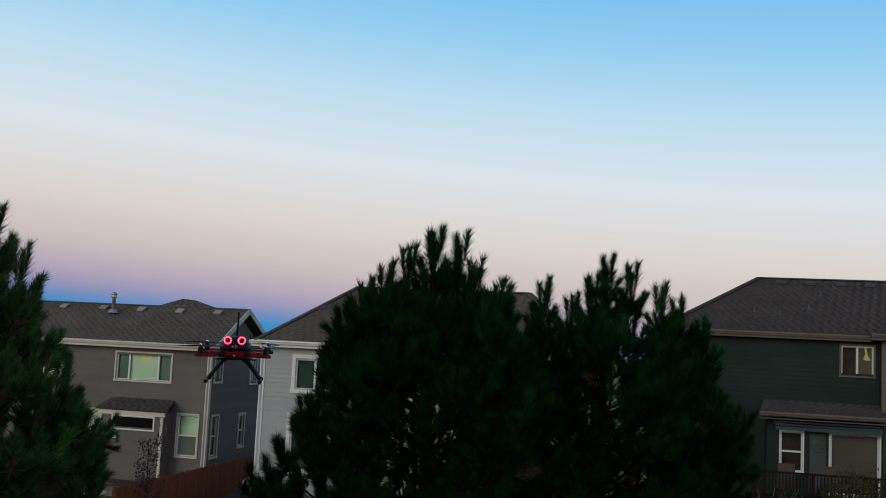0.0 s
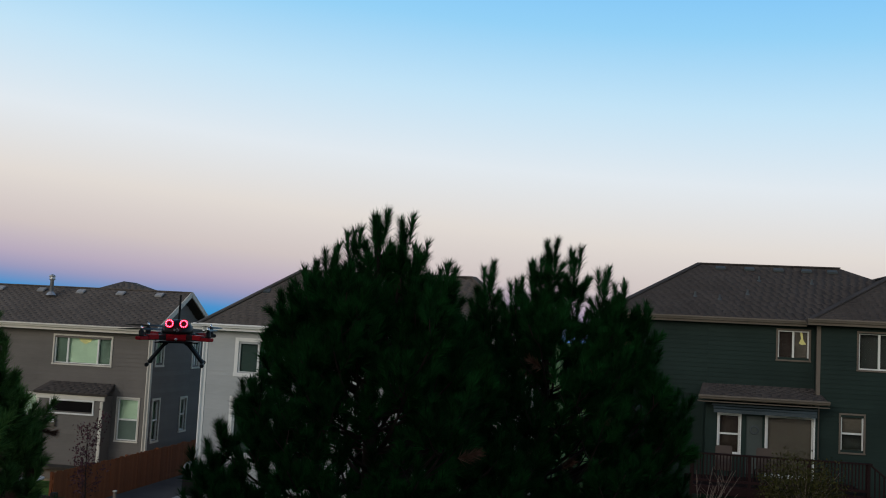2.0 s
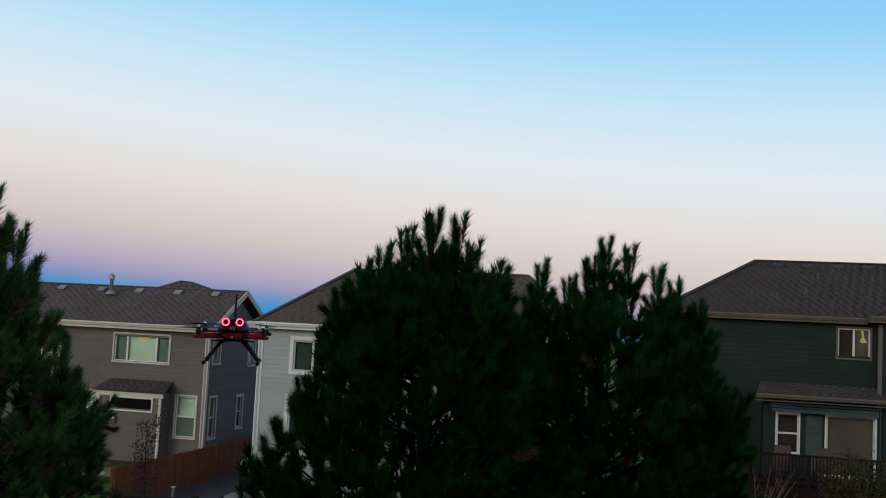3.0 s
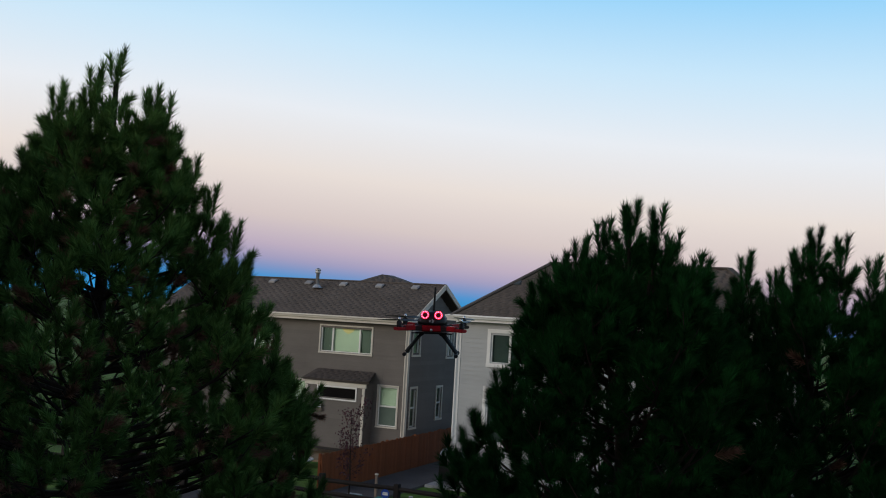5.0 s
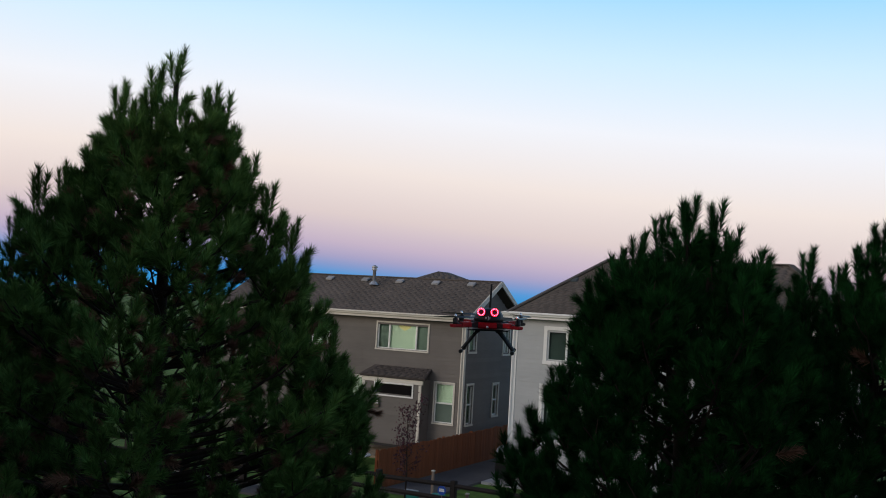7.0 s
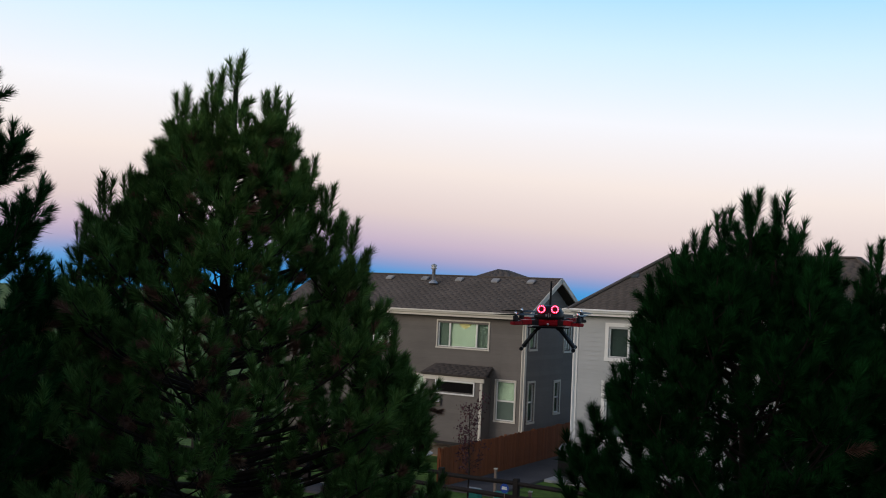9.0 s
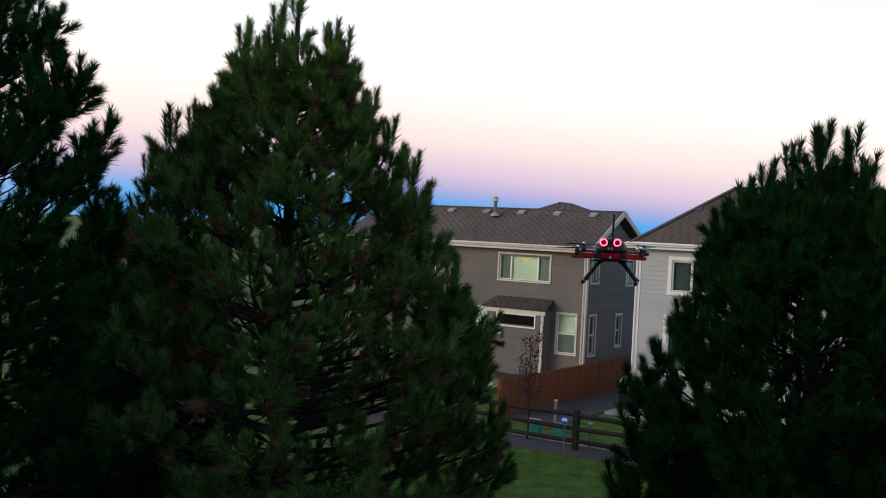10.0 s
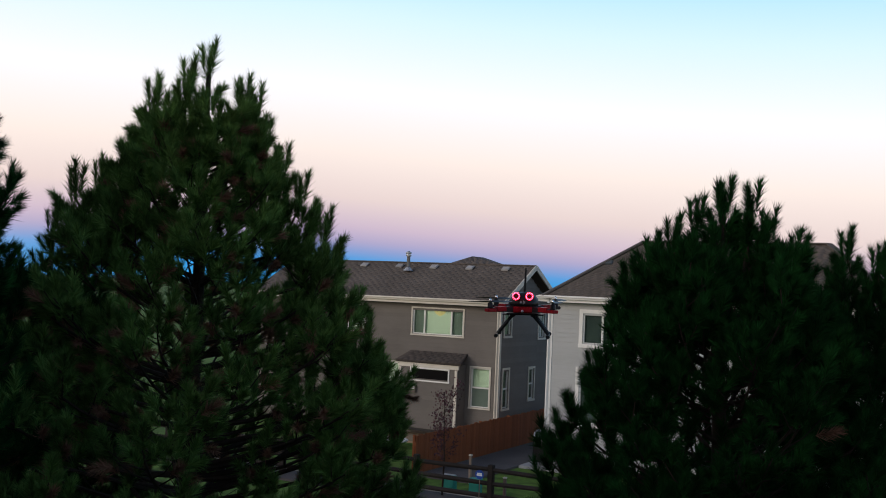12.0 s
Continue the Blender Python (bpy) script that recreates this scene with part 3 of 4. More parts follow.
# ---- pale house ----
def pale_house():
    Y, X0, X1, D = 34.2, -14.17, -2.6, 5.1
    h = thing("pale_house", "two-storey house with pale grey lap siding and hip roof", "house", (-9.3, 37, 0))
    up, up2, low = (-12.93, -11.5, 4.3, 5.39), (-8.0, -6.5, 4.3, 5.39), (-13.0, -11.6, 1.5, 3.36)
    ops = [up, up2, low]
    wall = part("wall", slab(X0, X1, 0.0, 5.86, Y, 0.2, ops), PALE, h)
    lap(siding(X0 + 0.1, X1, 0.2, 5.81, Y, ops), PALE, wall)
    part("foundation", boxes((X0 - 0.01, X1, Y - 0.012, Y + 0.1, -0.1, 0.2)), CONCRETE, h)
    side = Matrix.Translation((X0, Y + D, 0)) @ Matrix.Rotation(radians(-90), 4, "Z")
    swall = part("wall", slab(0, D - 0.2, 0.0, 5.86, 0, 0.2, []), PALE, h, m=side)
    lap(siding(0, D - 0.1, 0.2, 5.81, 0, []), PALE, swall, m=side)
    part("end_wall", boxes((X1 - 0.2, X1, Y + 0.2, Y + D, 0, 5.8)), PALE, h)
    part("rear_wall", boxes((X0, X1, Y + D, Y + D + 0.2, 0, 5.8)), PALE, h)
    part("corner_board", boxes((X0 - 0.052, X0 + 0.1, Y - 0.052, Y + 0.1, 0.15, 5.81)), WHITE, h)
    # the blinds here are dark sheets that imitate unlit rooms
    window(h, "window", up, Y, WHITE, 2, blind=ROOM_DARK, trim_w=0.13, label="two-light window with wide white trim")
    window(h, "window", up2, Y, WHITE, 2, blind=ROOM_DARK, trim_w=0.13)
    window(h, "window", low, Y, WHITE, 2, blind=ROOM_DARK, trim_w=0.13)
    o, ze = 0.34, 5.88
    a, b, c, d = (X0 - o, Y - o, ze), (X1 + o, Y - o, ze), (X1 + o, Y + D + o, ze), (X0 - o, Y + D + o, ze)
    run = D / 2 + o
    zr = ze + run * 0.765
    r0, r1 = (X0 - o + run, Y + D / 2, zr), (X1 + o - run, Y + D / 2, zr)
    roof_plane("roof", a, b, r1, r0, SHINGLE, h)
    roof_plane("roof", c, d, r0, r1, SHINGLE, h)
    roof_plane("roof", d, a, r0, r0, SHINGLE, h)
    roof_plane("roof", b, c, r1, r1, SHINGLE, h)
    bm = bmesh.new()
    for p, q in ((a, r0), (b, r1), (r0, r1)):
        beam(bm, Vector(p) + Vector((0, 0, 0.02)), Vector(q) + Vector((0, 0, 0.03)), 0.24, 0.05)
    part("ridge_cap", bm, SHINGLE, h)
    part("soffit", boxes((a[0], b[0], a[1], Y, ze - 0.14, ze - 0.11)), WHITE, h)
    part("soffit", boxes((a[0], X0, Y + 0.001, d[1], ze - 0.14, ze - 0.11)), WHITE, h)
    gutter(a[0] - 0.03, b[0], a[1], ze + 0.07, h, WHITE)
    gutter(-d[1], -a[1], a[0], ze + 0.07, h, WHITE, m=Matrix.Rotation(radians(-90), 4, "Z"))
    bm = bmesh.new()
    tube(bm, [(X0 + 0.05, a[1] - 0.05, ze - 0.04), (X0 + 0.05, a[1] - 0.05, ze - 0.16), (X0 - 0.03, Y - 0.08, ze - 0.38), (X0 - 0.03, Y - 0.08, 0.25), (X0 - 0.03, Y - 0.35, 0.12)], [0.045] * 5, 6)
    part("downspout", bm, WHITE, h)
    part("roof_vent", boxes((-0.13, 0.13, -0.13, 0.13, 0.0, 0.08), bevel=0.02), VENTDARK, h, m=Matrix.Translation((-12.55, 35.65, 7.22)) @ Matrix.Rotation(radians(36), 4, "X"))


pale_house()


# ---- dark green house ----
def green_house():
    Y, X0, X1, Yj, Xj = 39.0, -0.25, 14.0, 38.4, 7.15
    h = thing("green_house", "two-storey dark green house with tan trim and dark roof", "house", (6.2, 43, 0))
    up = (5.87, 6.96, 5.72, 6.78)
    wall = part("wall", slab(X0, Xj, 0.0, 7.0, Y, 0.2, [up]), GREEN, h)
    lap(siding(X0, Xj, 4.3, 6.98, Y, [up]), GREEN, wall)
    # left lite: brown sheet painted as the dark room; right lite: tan blind
    upper = window(h, "window", up, Y, TAN, 2, blind=[BROWN_ROOM, BLIND_TAN], label="two-light slider with tan blind")
    # narrow yellow outline behind the right lite
    bm = bmesh.new()
    prism(bm, [(6.66, 6.74), (6.74, 6.72), (6.78, 6.45), (6.88, 6.3), (6.72, 6.28), (6.62, 6.33), (6.7, 6.5)], lambda p, q: (p, Y + 0.095, q), lambda p, q: (p, Y + 0.105, q))
    part("yellow_shape", bm, WINDOW_YELLOW, upper, "narrow yellow shape at one side behind the glass")
    w2, w3 = (8.54, 10.6, 5.5, 6.8), (7.98, 8.75, 2.58, 3.88)
    wall2 = part("wall", slab(Xj, X1, 0.0, 7.0, Yj, 0.2, [w2, w3]), GREEN, h)
    lap(siding(Xj + 0.1, X1, 0.5, 6.98, Yj, [w2, w3]), GREEN, wall2)
    part("wall_return", boxes((Xj, Xj + 0.2, Yj + 0.2, Y, 0.0, 7.0)), GREEN, h)
    part("corner_board", boxes((Xj - 0.03, Xj + 0.1, Yj - 0.052, Yj + 0.08, 0.4, 6.98)), TAN, h)
    window(h, "window", w2, Yj, TAN, [0.34, 0.66], blind=None, label="large bedroom window reflecting the sunset")
    window(h, "window", w3, Yj, TAN, 1, True, blind=BLIND_TAN, drop=0.5, label="double-hung window with half-drawn tan blind")
    part("end_wall", boxes((X0, X0 + 0.2, Y + 0.2, 49, 0, 7.0)), GREEN, h)
    part("end_wall", boxes((X1 - 0.2, X1, Yj + 0.2, 49, 0, 7.0)), GREEN, h)
    part("rear_wall", boxes((X0, X1, 49, 49.2, 0, 7.0)), GREEN, h)
    # main hip roof and the front wing
    ze, zr, e = 7.08, 9.5, 38.6
    a, b, c, d = (-0.62, e, ze), (14.4, e, ze), (14.4, 49.4, ze), (-0.62, 49.4, ze)
    r0, r1 = (3.4, 44.0, zr), (9.0, 44.0, zr)
    roof_plane("roof", a, b, r1, r0, SHINGLE_DARK, h)
    roof_plane("roof", c, d, r0, r1, SHINGLE_DARK, h)
    roof_plane("roof", d, a, r0, r0, SHINGLE_DARK, h)
    roof_plane("roof", b, c, r1, r1, SHINGLE_DARK, h)
    ap, bk = (10.35, 41.4, 9.06), (10.35, 45.5, 9.06)
    f0, f1 = (6.75, 37.95, ze + 0.07), (14.2, 37.95, ze + 0.07)
    roof_plane("wing_roof", f0, f1, ap, ap, SHINGLE_DARK, h)
    roof_plane("wing_roof", (6.75, 45.5, ze), f0, ap, bk, SHINGLE_DARK, h)
    roof_plane("wing_roof", f1, (14.2, 45.5, ze), bk, ap, SHINGLE_DARK, h)
    bm = bmesh.new()
    for p, q in ((a, r0), (r0, r1), (f0, ap), (ap, bk)):
        beam(bm, Vector(p) + Vector((0, 0, 0.02)), Vector(q) + Vector((0, 0, 0.03)), 0.24, 0.05)
    part("ridge_cap", bm, SHINGLE_DARK, h)
    part("soffit", boxes((a[0], Xj - 0.4, e, Y, ze - 0.14, ze - 0.11)), TAN, h)
    part("soffit", boxes((f0[0], f1[0], 37.95, Yj, ze - 0.08, ze - 0.05)), TAN, h)
    gutter(a[0], f0[0] + 0.05, e, ze + 0.06, h, TAN)
    gutter(f0[0] - 0.03, f1[0], 37.95, ze + 0.13, h, TAN)
    slope = math.atan2(zr - ze, 5.4)
    for x in (4.2, 5.35, 6.5, 7.6, 8.6):
        part("roof_vent", boxes((-0.2, 0.2, -0.13, 0.13, 0.0, 0.09), bevel=0.02), VENTDARK, h, m=Matrix.Translation((x, 43.45, 9.27)) @ Matrix.Rotation(slope, 4, "X"))
    for x, y in ((3.0, 40.6), (3.9, 40.4), (5.0, 41.0), (5.6, 42.4), (7.6, 42.3)):
        part("vent_pipe", lathe(bmesh.new(), [(0.13, -0.05), (0.04, 0.04), (0.035, 0.16), (0.02, 0.17)], (x, y, ze + (y - e) * 0.448), 10), VENTDARK, h)
    # ground-floor room under its own roof
    L = 38.1
    x0, x1 = 3.3, 7.15
    wl, door, wr = (3.76, 4.5, 2.3, 3.68), (4.72, 5.28, 1.62, 3.66), (5.42, 7.0, 1.62, 3.7)
    low = part("porch_wall", slab(x0, x1, 0.0, 4.1, L, 0.18, [wl, door, wr]), GREEN, h)
    lap(siding(x0, x1, 0.6, 4.05, L, [wl, door, wr]), GREEN, low)
    part("porch_side", boxes((x0, x0 + 0.18, L + 0.18, Y, 0, 4.1)), GREEN, h)
    # brown sheet behind this glass imitates the dark room
    window(h, "window", wl, L, WHITE, 1, True, blind=BROWN_ROOM, trim_w=0.045)
    window(h, "patio_door", wr, L, WHITE, 1, blind=BLIND_TAN, trim_w=0.06, drop=0.97, label="wide glazed patio door with tan blind down")
    dr = part("door", boxes((door[0], door[1], L + 0.03, L + 0.08, door[2], door[3])), DOORGREY, h, "grey-green back door")
    ring = bmesh.new()
    for k in range(18):
        a0 = k * math.pi / 9
        lathe(ring, [(0.02, -0.05), (0.035, 0), (0.02, 0.05)], (5.0 + 0.13 * math.cos(a0), L + 0.005, 3.17 + 0.13 * math.sin(a0)), 6, Matrix.Rotation(-a0, 3, "Y"))
    part("wreath", ring, VENTDARK, dr, "round grey wreath")
    roof_plane("porch_roof", (3.0, 37.6, 4.28), (7.45, 37.6, 4.28), (7.2, 39.0, 4.72), (3.25, 39.0, 4.72), SHINGLE_DARK, h)
    gutter(3.0, 7.45, 37.6, 4.33, h, TAN, drop=0.14)
    part("soffit", boxes((3.0, 7.45, 37.6, L, 4.1, 4.13)), TAN, h)
    aw = part("awning", tube(bmesh.new(), [(3.55, L - 0.32, 3.92), (7.05, L - 0.32, 3.88)], [0.05, 0.08], 12), AWNING, h, "rolled blue-grey fabric awning")
    # hanging valance of the awning
    part("thin_panel", boxes((3.55, 7.05, L - 0.42, L - 0.4, 3.74, 3.86)), AWNING, aw)
    part("cassette", boxes((3.5, 7.1, L - 0.3, L - 0.02, 3.98, 4.04), bevel=0.015), AWNING, aw)
    for k in range(3):
        part("stripe", boxes((3.55, 7.05, L - 0.424, L - 0.4205, 3.75 + k * 0.04, 3.762 + k * 0.04)), VENTDARK, aw)
    return h


green_house()


def deck():
    d = thing("deck", "raised red-brown timber deck with slatted railing", "deck", (5.5, 36.5, 0))
    z = 1.5
    for i in range(20):
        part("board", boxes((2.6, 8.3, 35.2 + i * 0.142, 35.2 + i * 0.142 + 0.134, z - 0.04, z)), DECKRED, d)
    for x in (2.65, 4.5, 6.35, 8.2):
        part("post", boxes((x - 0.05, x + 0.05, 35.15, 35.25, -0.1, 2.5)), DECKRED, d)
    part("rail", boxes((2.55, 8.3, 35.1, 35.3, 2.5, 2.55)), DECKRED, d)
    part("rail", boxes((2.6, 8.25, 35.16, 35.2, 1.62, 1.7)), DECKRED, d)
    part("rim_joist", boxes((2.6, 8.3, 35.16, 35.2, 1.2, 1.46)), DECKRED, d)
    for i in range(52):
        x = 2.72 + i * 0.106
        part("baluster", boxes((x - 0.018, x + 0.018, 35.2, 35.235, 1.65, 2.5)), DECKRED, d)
    bm = bmesh.new()
    beam(bm, (8.25, 35.2, 2.5), (9.7, 35.2, 1.35), 0.12, 0.05)
    part("stair_rail", bm, DECKRED, d)
    bm = bmesh.new()
    beam(bm, (8.3, 35.2, 1.35), (9.8, 35.2, 0.1), 0.05, 0.26)
    part("stringer", bm, DECKRED, d)
    for i in range(10):
        x = 8.4 + i * 0.14
        zz = 2.5 - (x - 8.25) * 0.793
        part("baluster", boxes((x - 0.018, x + 0.018, 35.19, 35.225, zz - 1.0, zz)), DECKRED, d)
    for i in range(7):
        part("tread", boxes((8.35 + i * 0.2, 8.62 + i * 0.2, 35.25, 36.3, 1.3 - i * 0.18, 1.34 - i * 0.18)), DECKRED, d)
    for x, w in ((3.75, 0.55), (5.05, 0.5)):
        c = thing("deck_chair", "grey-brown patio chair standing on the deck", "chair", (x, 36.2, z), "deck chairs")
        part("backrest", boxes((x - w / 2, x + w / 2, 35.95, 36.0, z + 0.45, z + 1.25), bevel=0.03), BLIND_TAN, c)
        part("seat", boxes((x - w / 2, x + w / 2, 36.0, 36.5, z + 0.42, z + 0.48), bevel=0.02), TAN, c)
        for dx in (-w / 2 + 0.03, w / 2 - 0.03):
            for yy in (36.0, 36.45):
                part("leg", boxes((x + dx - 0.02, x + dx + 0.02, yy, yy + 0.04, z, z + 0.42)), BLACK, c)


deck()


# ---- garden fences ----
def board_fence():
    f = thing("board_fence", "orange cedar board fence between two gardens", "fence", (-16.5, 36, 0))
    rnd = random.Random(4)
    meshes = []
    for k in range(5):
        hgt = 1.24 + 0.012 * k
        bm = bmesh.new()
        prism(bm, [(-0.068, 0.02), (0.068, 0.02), (0.068, hgt - 0.03), (0.045, hgt), (-0.045, hgt), (-0.068, hgt - 0.03)], lambda p, q: (0.0, p, q), lambda p, q: (0.02, p, q))
        bmesh.ops.recalc_face_normals(bm, faces=bm.faces)
        me = bpy.data.meshes.new("board")
        bm.to_mesh(me)
        bm.free()
        me.materials.append(CEDAR)
        meshes.append(me)
    y = 28.95
    while y < 43.5:
        b = new("board", meshes[rnd.randrange(5)])
        b.parent = f
        b.matrix_parent_inverse = Matrix.Translation(-f.location)
        b.location = (-16.5 + rnd.uniform(-0.004, 0.004), y, 0.0)
        b.rotation_euler = (rnd.uniform(-0.01, 0.01), 0, 0)
        y += 0.1425
    for z in (0.3, 0.98):
        part("rail", boxes((-16.54, -16.502, 28.9, 43.5, z - 0.045, z + 0.045)), CEDAR, f)
    for i in range(7):
        yy = 28.95 + i * 2.4
        part("post", boxes((-16.63, -16.545, yy - 0.045, yy + 0.045, -0.1, 1.27)), CEDAR, f)


board_fence()


def rail_fence():
    f = thing("rail_fence", "dark weathered three-rail timber fence behind the lawn", "fence", (-13, 26.2, 0))
    rnd = random.Random(7)
    xs = [-12.45 + 2.42 * k for k in range(-8, 7)]
    for x in xs:
        bm = boxes((x - 0.08, x + 0.08, 26.05, 26.22, -0.15, 1.17 + rnd.uniform(-0.02, 0.03)), bevel=0.015)
        part("post", bm, RAILWOOD, f)
    for x in xs[:-1]:
        for z in (0.28, 0.64, 1.0):
            bm = bmesh.new()
            j = [rnd.uniform(-0.02, 0.02) for _ in range(4)]
            tube(bm, [(x - 0.12, 26.11, z + j[0]), (x + 0.1, 26.12, z + j[0]), (x + 1.2, 26.13 + j[1], z + j[2]), (x + 2.32, 26.14, z + j[3]), (x + 2.52, 26.14, z + j[3])],
                 [0.035, 0.065, 0.07, 0.065, 0.035], 6)
            part("rail", bm, RAILWOOD, f)


rail_fence()


# ---- pines ----
def unit(v):
    return v / np.linalg.norm(v, axis=-1, keepdims=True)


def needles(rng, P, Dir, Len, N, nl, width):
    """Needles on shoots: a round brush, wide open at its foot and closing towards the bud."""
    n = len(P)
    t = rng.random((n, N)) ** 0.7
    a = (1.15 - 0.45 * t) * rng.uniform(0.28, 1.0, (n, N))
    ph = rng.random((n, N)) * 2 * np.pi
    ref = np.where(np.abs(Dir[:, 2:3]) > 0.9, np.array([[1.0, 0, 0]]), np.array([[0, 0, 1.0]]))
    u = unit(np.cross(Dir, ref))
    w = np.cross(Dir, u)
    rad = u[:, None, :] * np.cos(ph)[..., None] + w[:, None, :] * np.sin(ph)[..., None]
    d = Dir[:, None, :] * np.cos(a)[..., None] + rad * np.sin(a)[..., None]
    o = P[:, None, :] + Dir[:, None, :] * (Len[:, None] * t)[..., None]
    ln = nl * rng.uniform(0.75, 1.1, (n, N)) * (1 - 0.25 * t)
    side = unit(np.cross(d, rng.normal(0, 1, (n, N, 3)))) * (width / 2)
    tip = o + d * ln[..., None]
    v = np.stack([o + side, o - side, tip], axis=2).reshape(-1, 3)
    return v, np.arange(len(v)).reshape(-1, 3)


def pine(name, base, height, profile, seed, label, leaders=(), twig_gap=0.23, N=230, nl=0.15, brown=0.05, bare=1.2, up=0.85, candle=0.26, gaps=0.0, rough_edge=0.16, step=0.36, needle=NEEDLE, bundle=0.9, reach=1.6):
    """A pine: tapered trunk, whorls of limbs that turn up at their ends, twigs and brush-like shoots. profile: (metres below the tip, crown radius);
    leaders: tips of upright boughs as (dx, dy, height, size); bundle: share of side shoots at the twig ends."""
    rng = np.random.default_rng(seed)
    tree = thing(name, label, "pine tree", base, "garden pines")
    bx, by = base[0], base[1]
    pd, pr = zip(*profile)
    wood, limbs = bmesh.new(), bmesh.new()
    S, SD, SL = [], [], []
    brownS = []
    top = height - 0.5
    zs = np.linspace(0, top, 9)
    wob = np.cumsum(rng.normal(0, 0.02, (9, 2)), axis=0)
    wob -= wob[-1] * np.linspace(0, 1, 9)[:, None]
    tube(wood, [(bx + wob[i, 0], by + wob[i, 1], zs[i]) for i in range(9)], [0.018 + 0.15 * (1 - z / height) ** 0.9 for z in zs], 9)
    axis = lambda z: np.array([bx + np.interp(z, zs, wob[:, 0]), by + np.interp(z, zs, wob[:, 1]), z])
    upv = np.array([0, 0, 1.0])

    def shoot(p, d, ln):
        S.append(p)
        SD.append(d / np.linalg.norm(d))
        SL.append(ln)

    def spray(p, d, ln, count):
        """A main shoot and shorter ones round its foot."""
        d = d / np.linalg.norm(d)
        shoot(p, d, ln)
        a0 = rng.random() * 6.28
        u = np.cross(d, [0.3, 0.9, 0.2])
        u /= np.linalg.norm(u)
        w = np.cross(d, u)
        for k in range(count):
            a = a0 + k * 6.28 / max(count, 1) + rng.normal(0, 0.3)
            out = u * math.cos(a) + w * math.sin(a)
            shoot(p - d * rng.uniform(0.04, 0.16) + out * 0.05, d + out * rng.uniform(0.7, 1.2) + upv * 0.25, ln * rng.uniform(0.55, 0.85))

    def limb(p0, tip):
        """A limb that leaves the trunk flat and bends up to its tip."""
        n = 7
        L = np.linalg.norm(tip - p0)
        out = tip - p0
        ctrl = p0 + np.array([out[0] * 0.62, out[1] * 0.62, out[2] * 0.22]) + rng.normal(0, 0.06 * L, 3) * np.array([1, 1, 0.4])
        t = np.linspace(0, 1, n + 1)[:, None]
        pts = (1 - t) ** 2 * p0 + 2 * t * (1 - t) * ctrl + t ** 2 * tip
        tube(limbs, pts, [(0.012 + 0.011 * L) * (1 - 0.8 * i / n) for i in range(n + 1)], 5)
        dirs = unit(np.gradient(pts, axis=0))
        spray(tip - dirs[-1] * 0.12, dirs[-1] * 0.6 + upv * up, candle * rng.uniform(1.0, 1.35), 3)
        s, side = max(0.25, 1 - reach / L), 1
        while s < 0.95:
            k = s * n
            i = min(int(k), n - 1)
            q = pts[i] + (pts[i + 1] - pts[i]) * (k - i)
            lat = np.cross(dirs[i], upv)
            lat /= np.linalg.norm(lat) + 1e-6
            tl = rng.uniform(0.12, 0.26) + 0.40 * L * (1 - s) * rng.uniform(0.5, 1.0)
            td = dirs[i] * 0.7 + lat * side * rng.uniform(0.5, 1.0) + upv * rng.uniform(-0.1, 0.35)
            td /= np.linalg.norm(td)
            e2 = q + td * tl + upv * 0.08
            tube(limbs, [q, q + td * tl * 0.55, e2], [0.012, 0.009, 0.006], 3)
            spray(e2, td * 0.6 + upv * up * rng.uniform(0.4, 1.2), candle * rng.uniform(0.8, 1.15), int(rng.random() < bundle) + int(rng.random() < bundle * 0.6))
            if rng.random() < brown:
                brownS.append((q + td * tl * 0.85 - upv * 0.05, td + upv * rng.uniform(-0.5, 0.4), candle * 0.8))
            s += twig_gap / L * rng.uniform(0.75, 1.3)
            side = -side

    z = bare
    while z < height - 0.95:
        dz = height - z
        n = 8 if dz > 2.0 else 6
        a0 = rng.random() * 6.28
        for k in range(n):
            if rng.random() < gaps and dz < 4.2:
                continue
            az = a0 + k * 6.28 / n + rng.normal(0, 0.2)
            zt = z + rng.uniform(-0.5, 0.4) * step
            r = max(0.12, np.interp(height - zt - 0.22, pd, pr) - 0.05) * (1 - rough_edge * rng.random() ** 1.3)
            rise = r * np.interp(dz, [0.4, 1.5, 4.0, 7.0], [1.3, 0.75, 0.4, 0.2])
            tip = axis(zt) + np.array([math.cos(az) * r, math.sin(az) * r, 0.0])
            limb(axis(max(0.3, zt - rise)), tip)
        z += rng.uniform(0.85, 1.15) * step * (1.0 if dz > 2.2 else 0.62)
    for k in range(3):
        shoot(axis(top - 0.05 * k) + np.array([math.cos(k * 2.09) * 0.05, math.sin(k * 2.09) * 0.05, 0]), np.array([math.cos(k * 2.09) * 0.12, math.sin(k * 2.09) * 0.12, 1.0]), 0.38)
    spray(axis(top - 0.25), upv, 0.36, 3)
    for lx, ly, lz, r in leaders:
        p1 = np.array([bx + lx, by + ly, lz - 0.50])
        p0 = axis(min(top - 0.2, lz - 1.5))
        tube(limbs, [p0, (p0 + p1) / 2 + np.array([lx * 0.3, ly * 0.3, -0.1]), p1], [0.035, 0.025, 0.014], 6)
        for k in range(3):
            a = k * 2.09 + lx
            shoot(p1 + np.array([math.cos(a) * 0.05, math.sin(a) * 0.05, -0.04 * k]), np.array([math.cos(a) * 0.1, math.sin(a) * 0.1, 1.0]), 0.40)
        spray(p1 - upv * 0.15, upv, 0.36, 4)
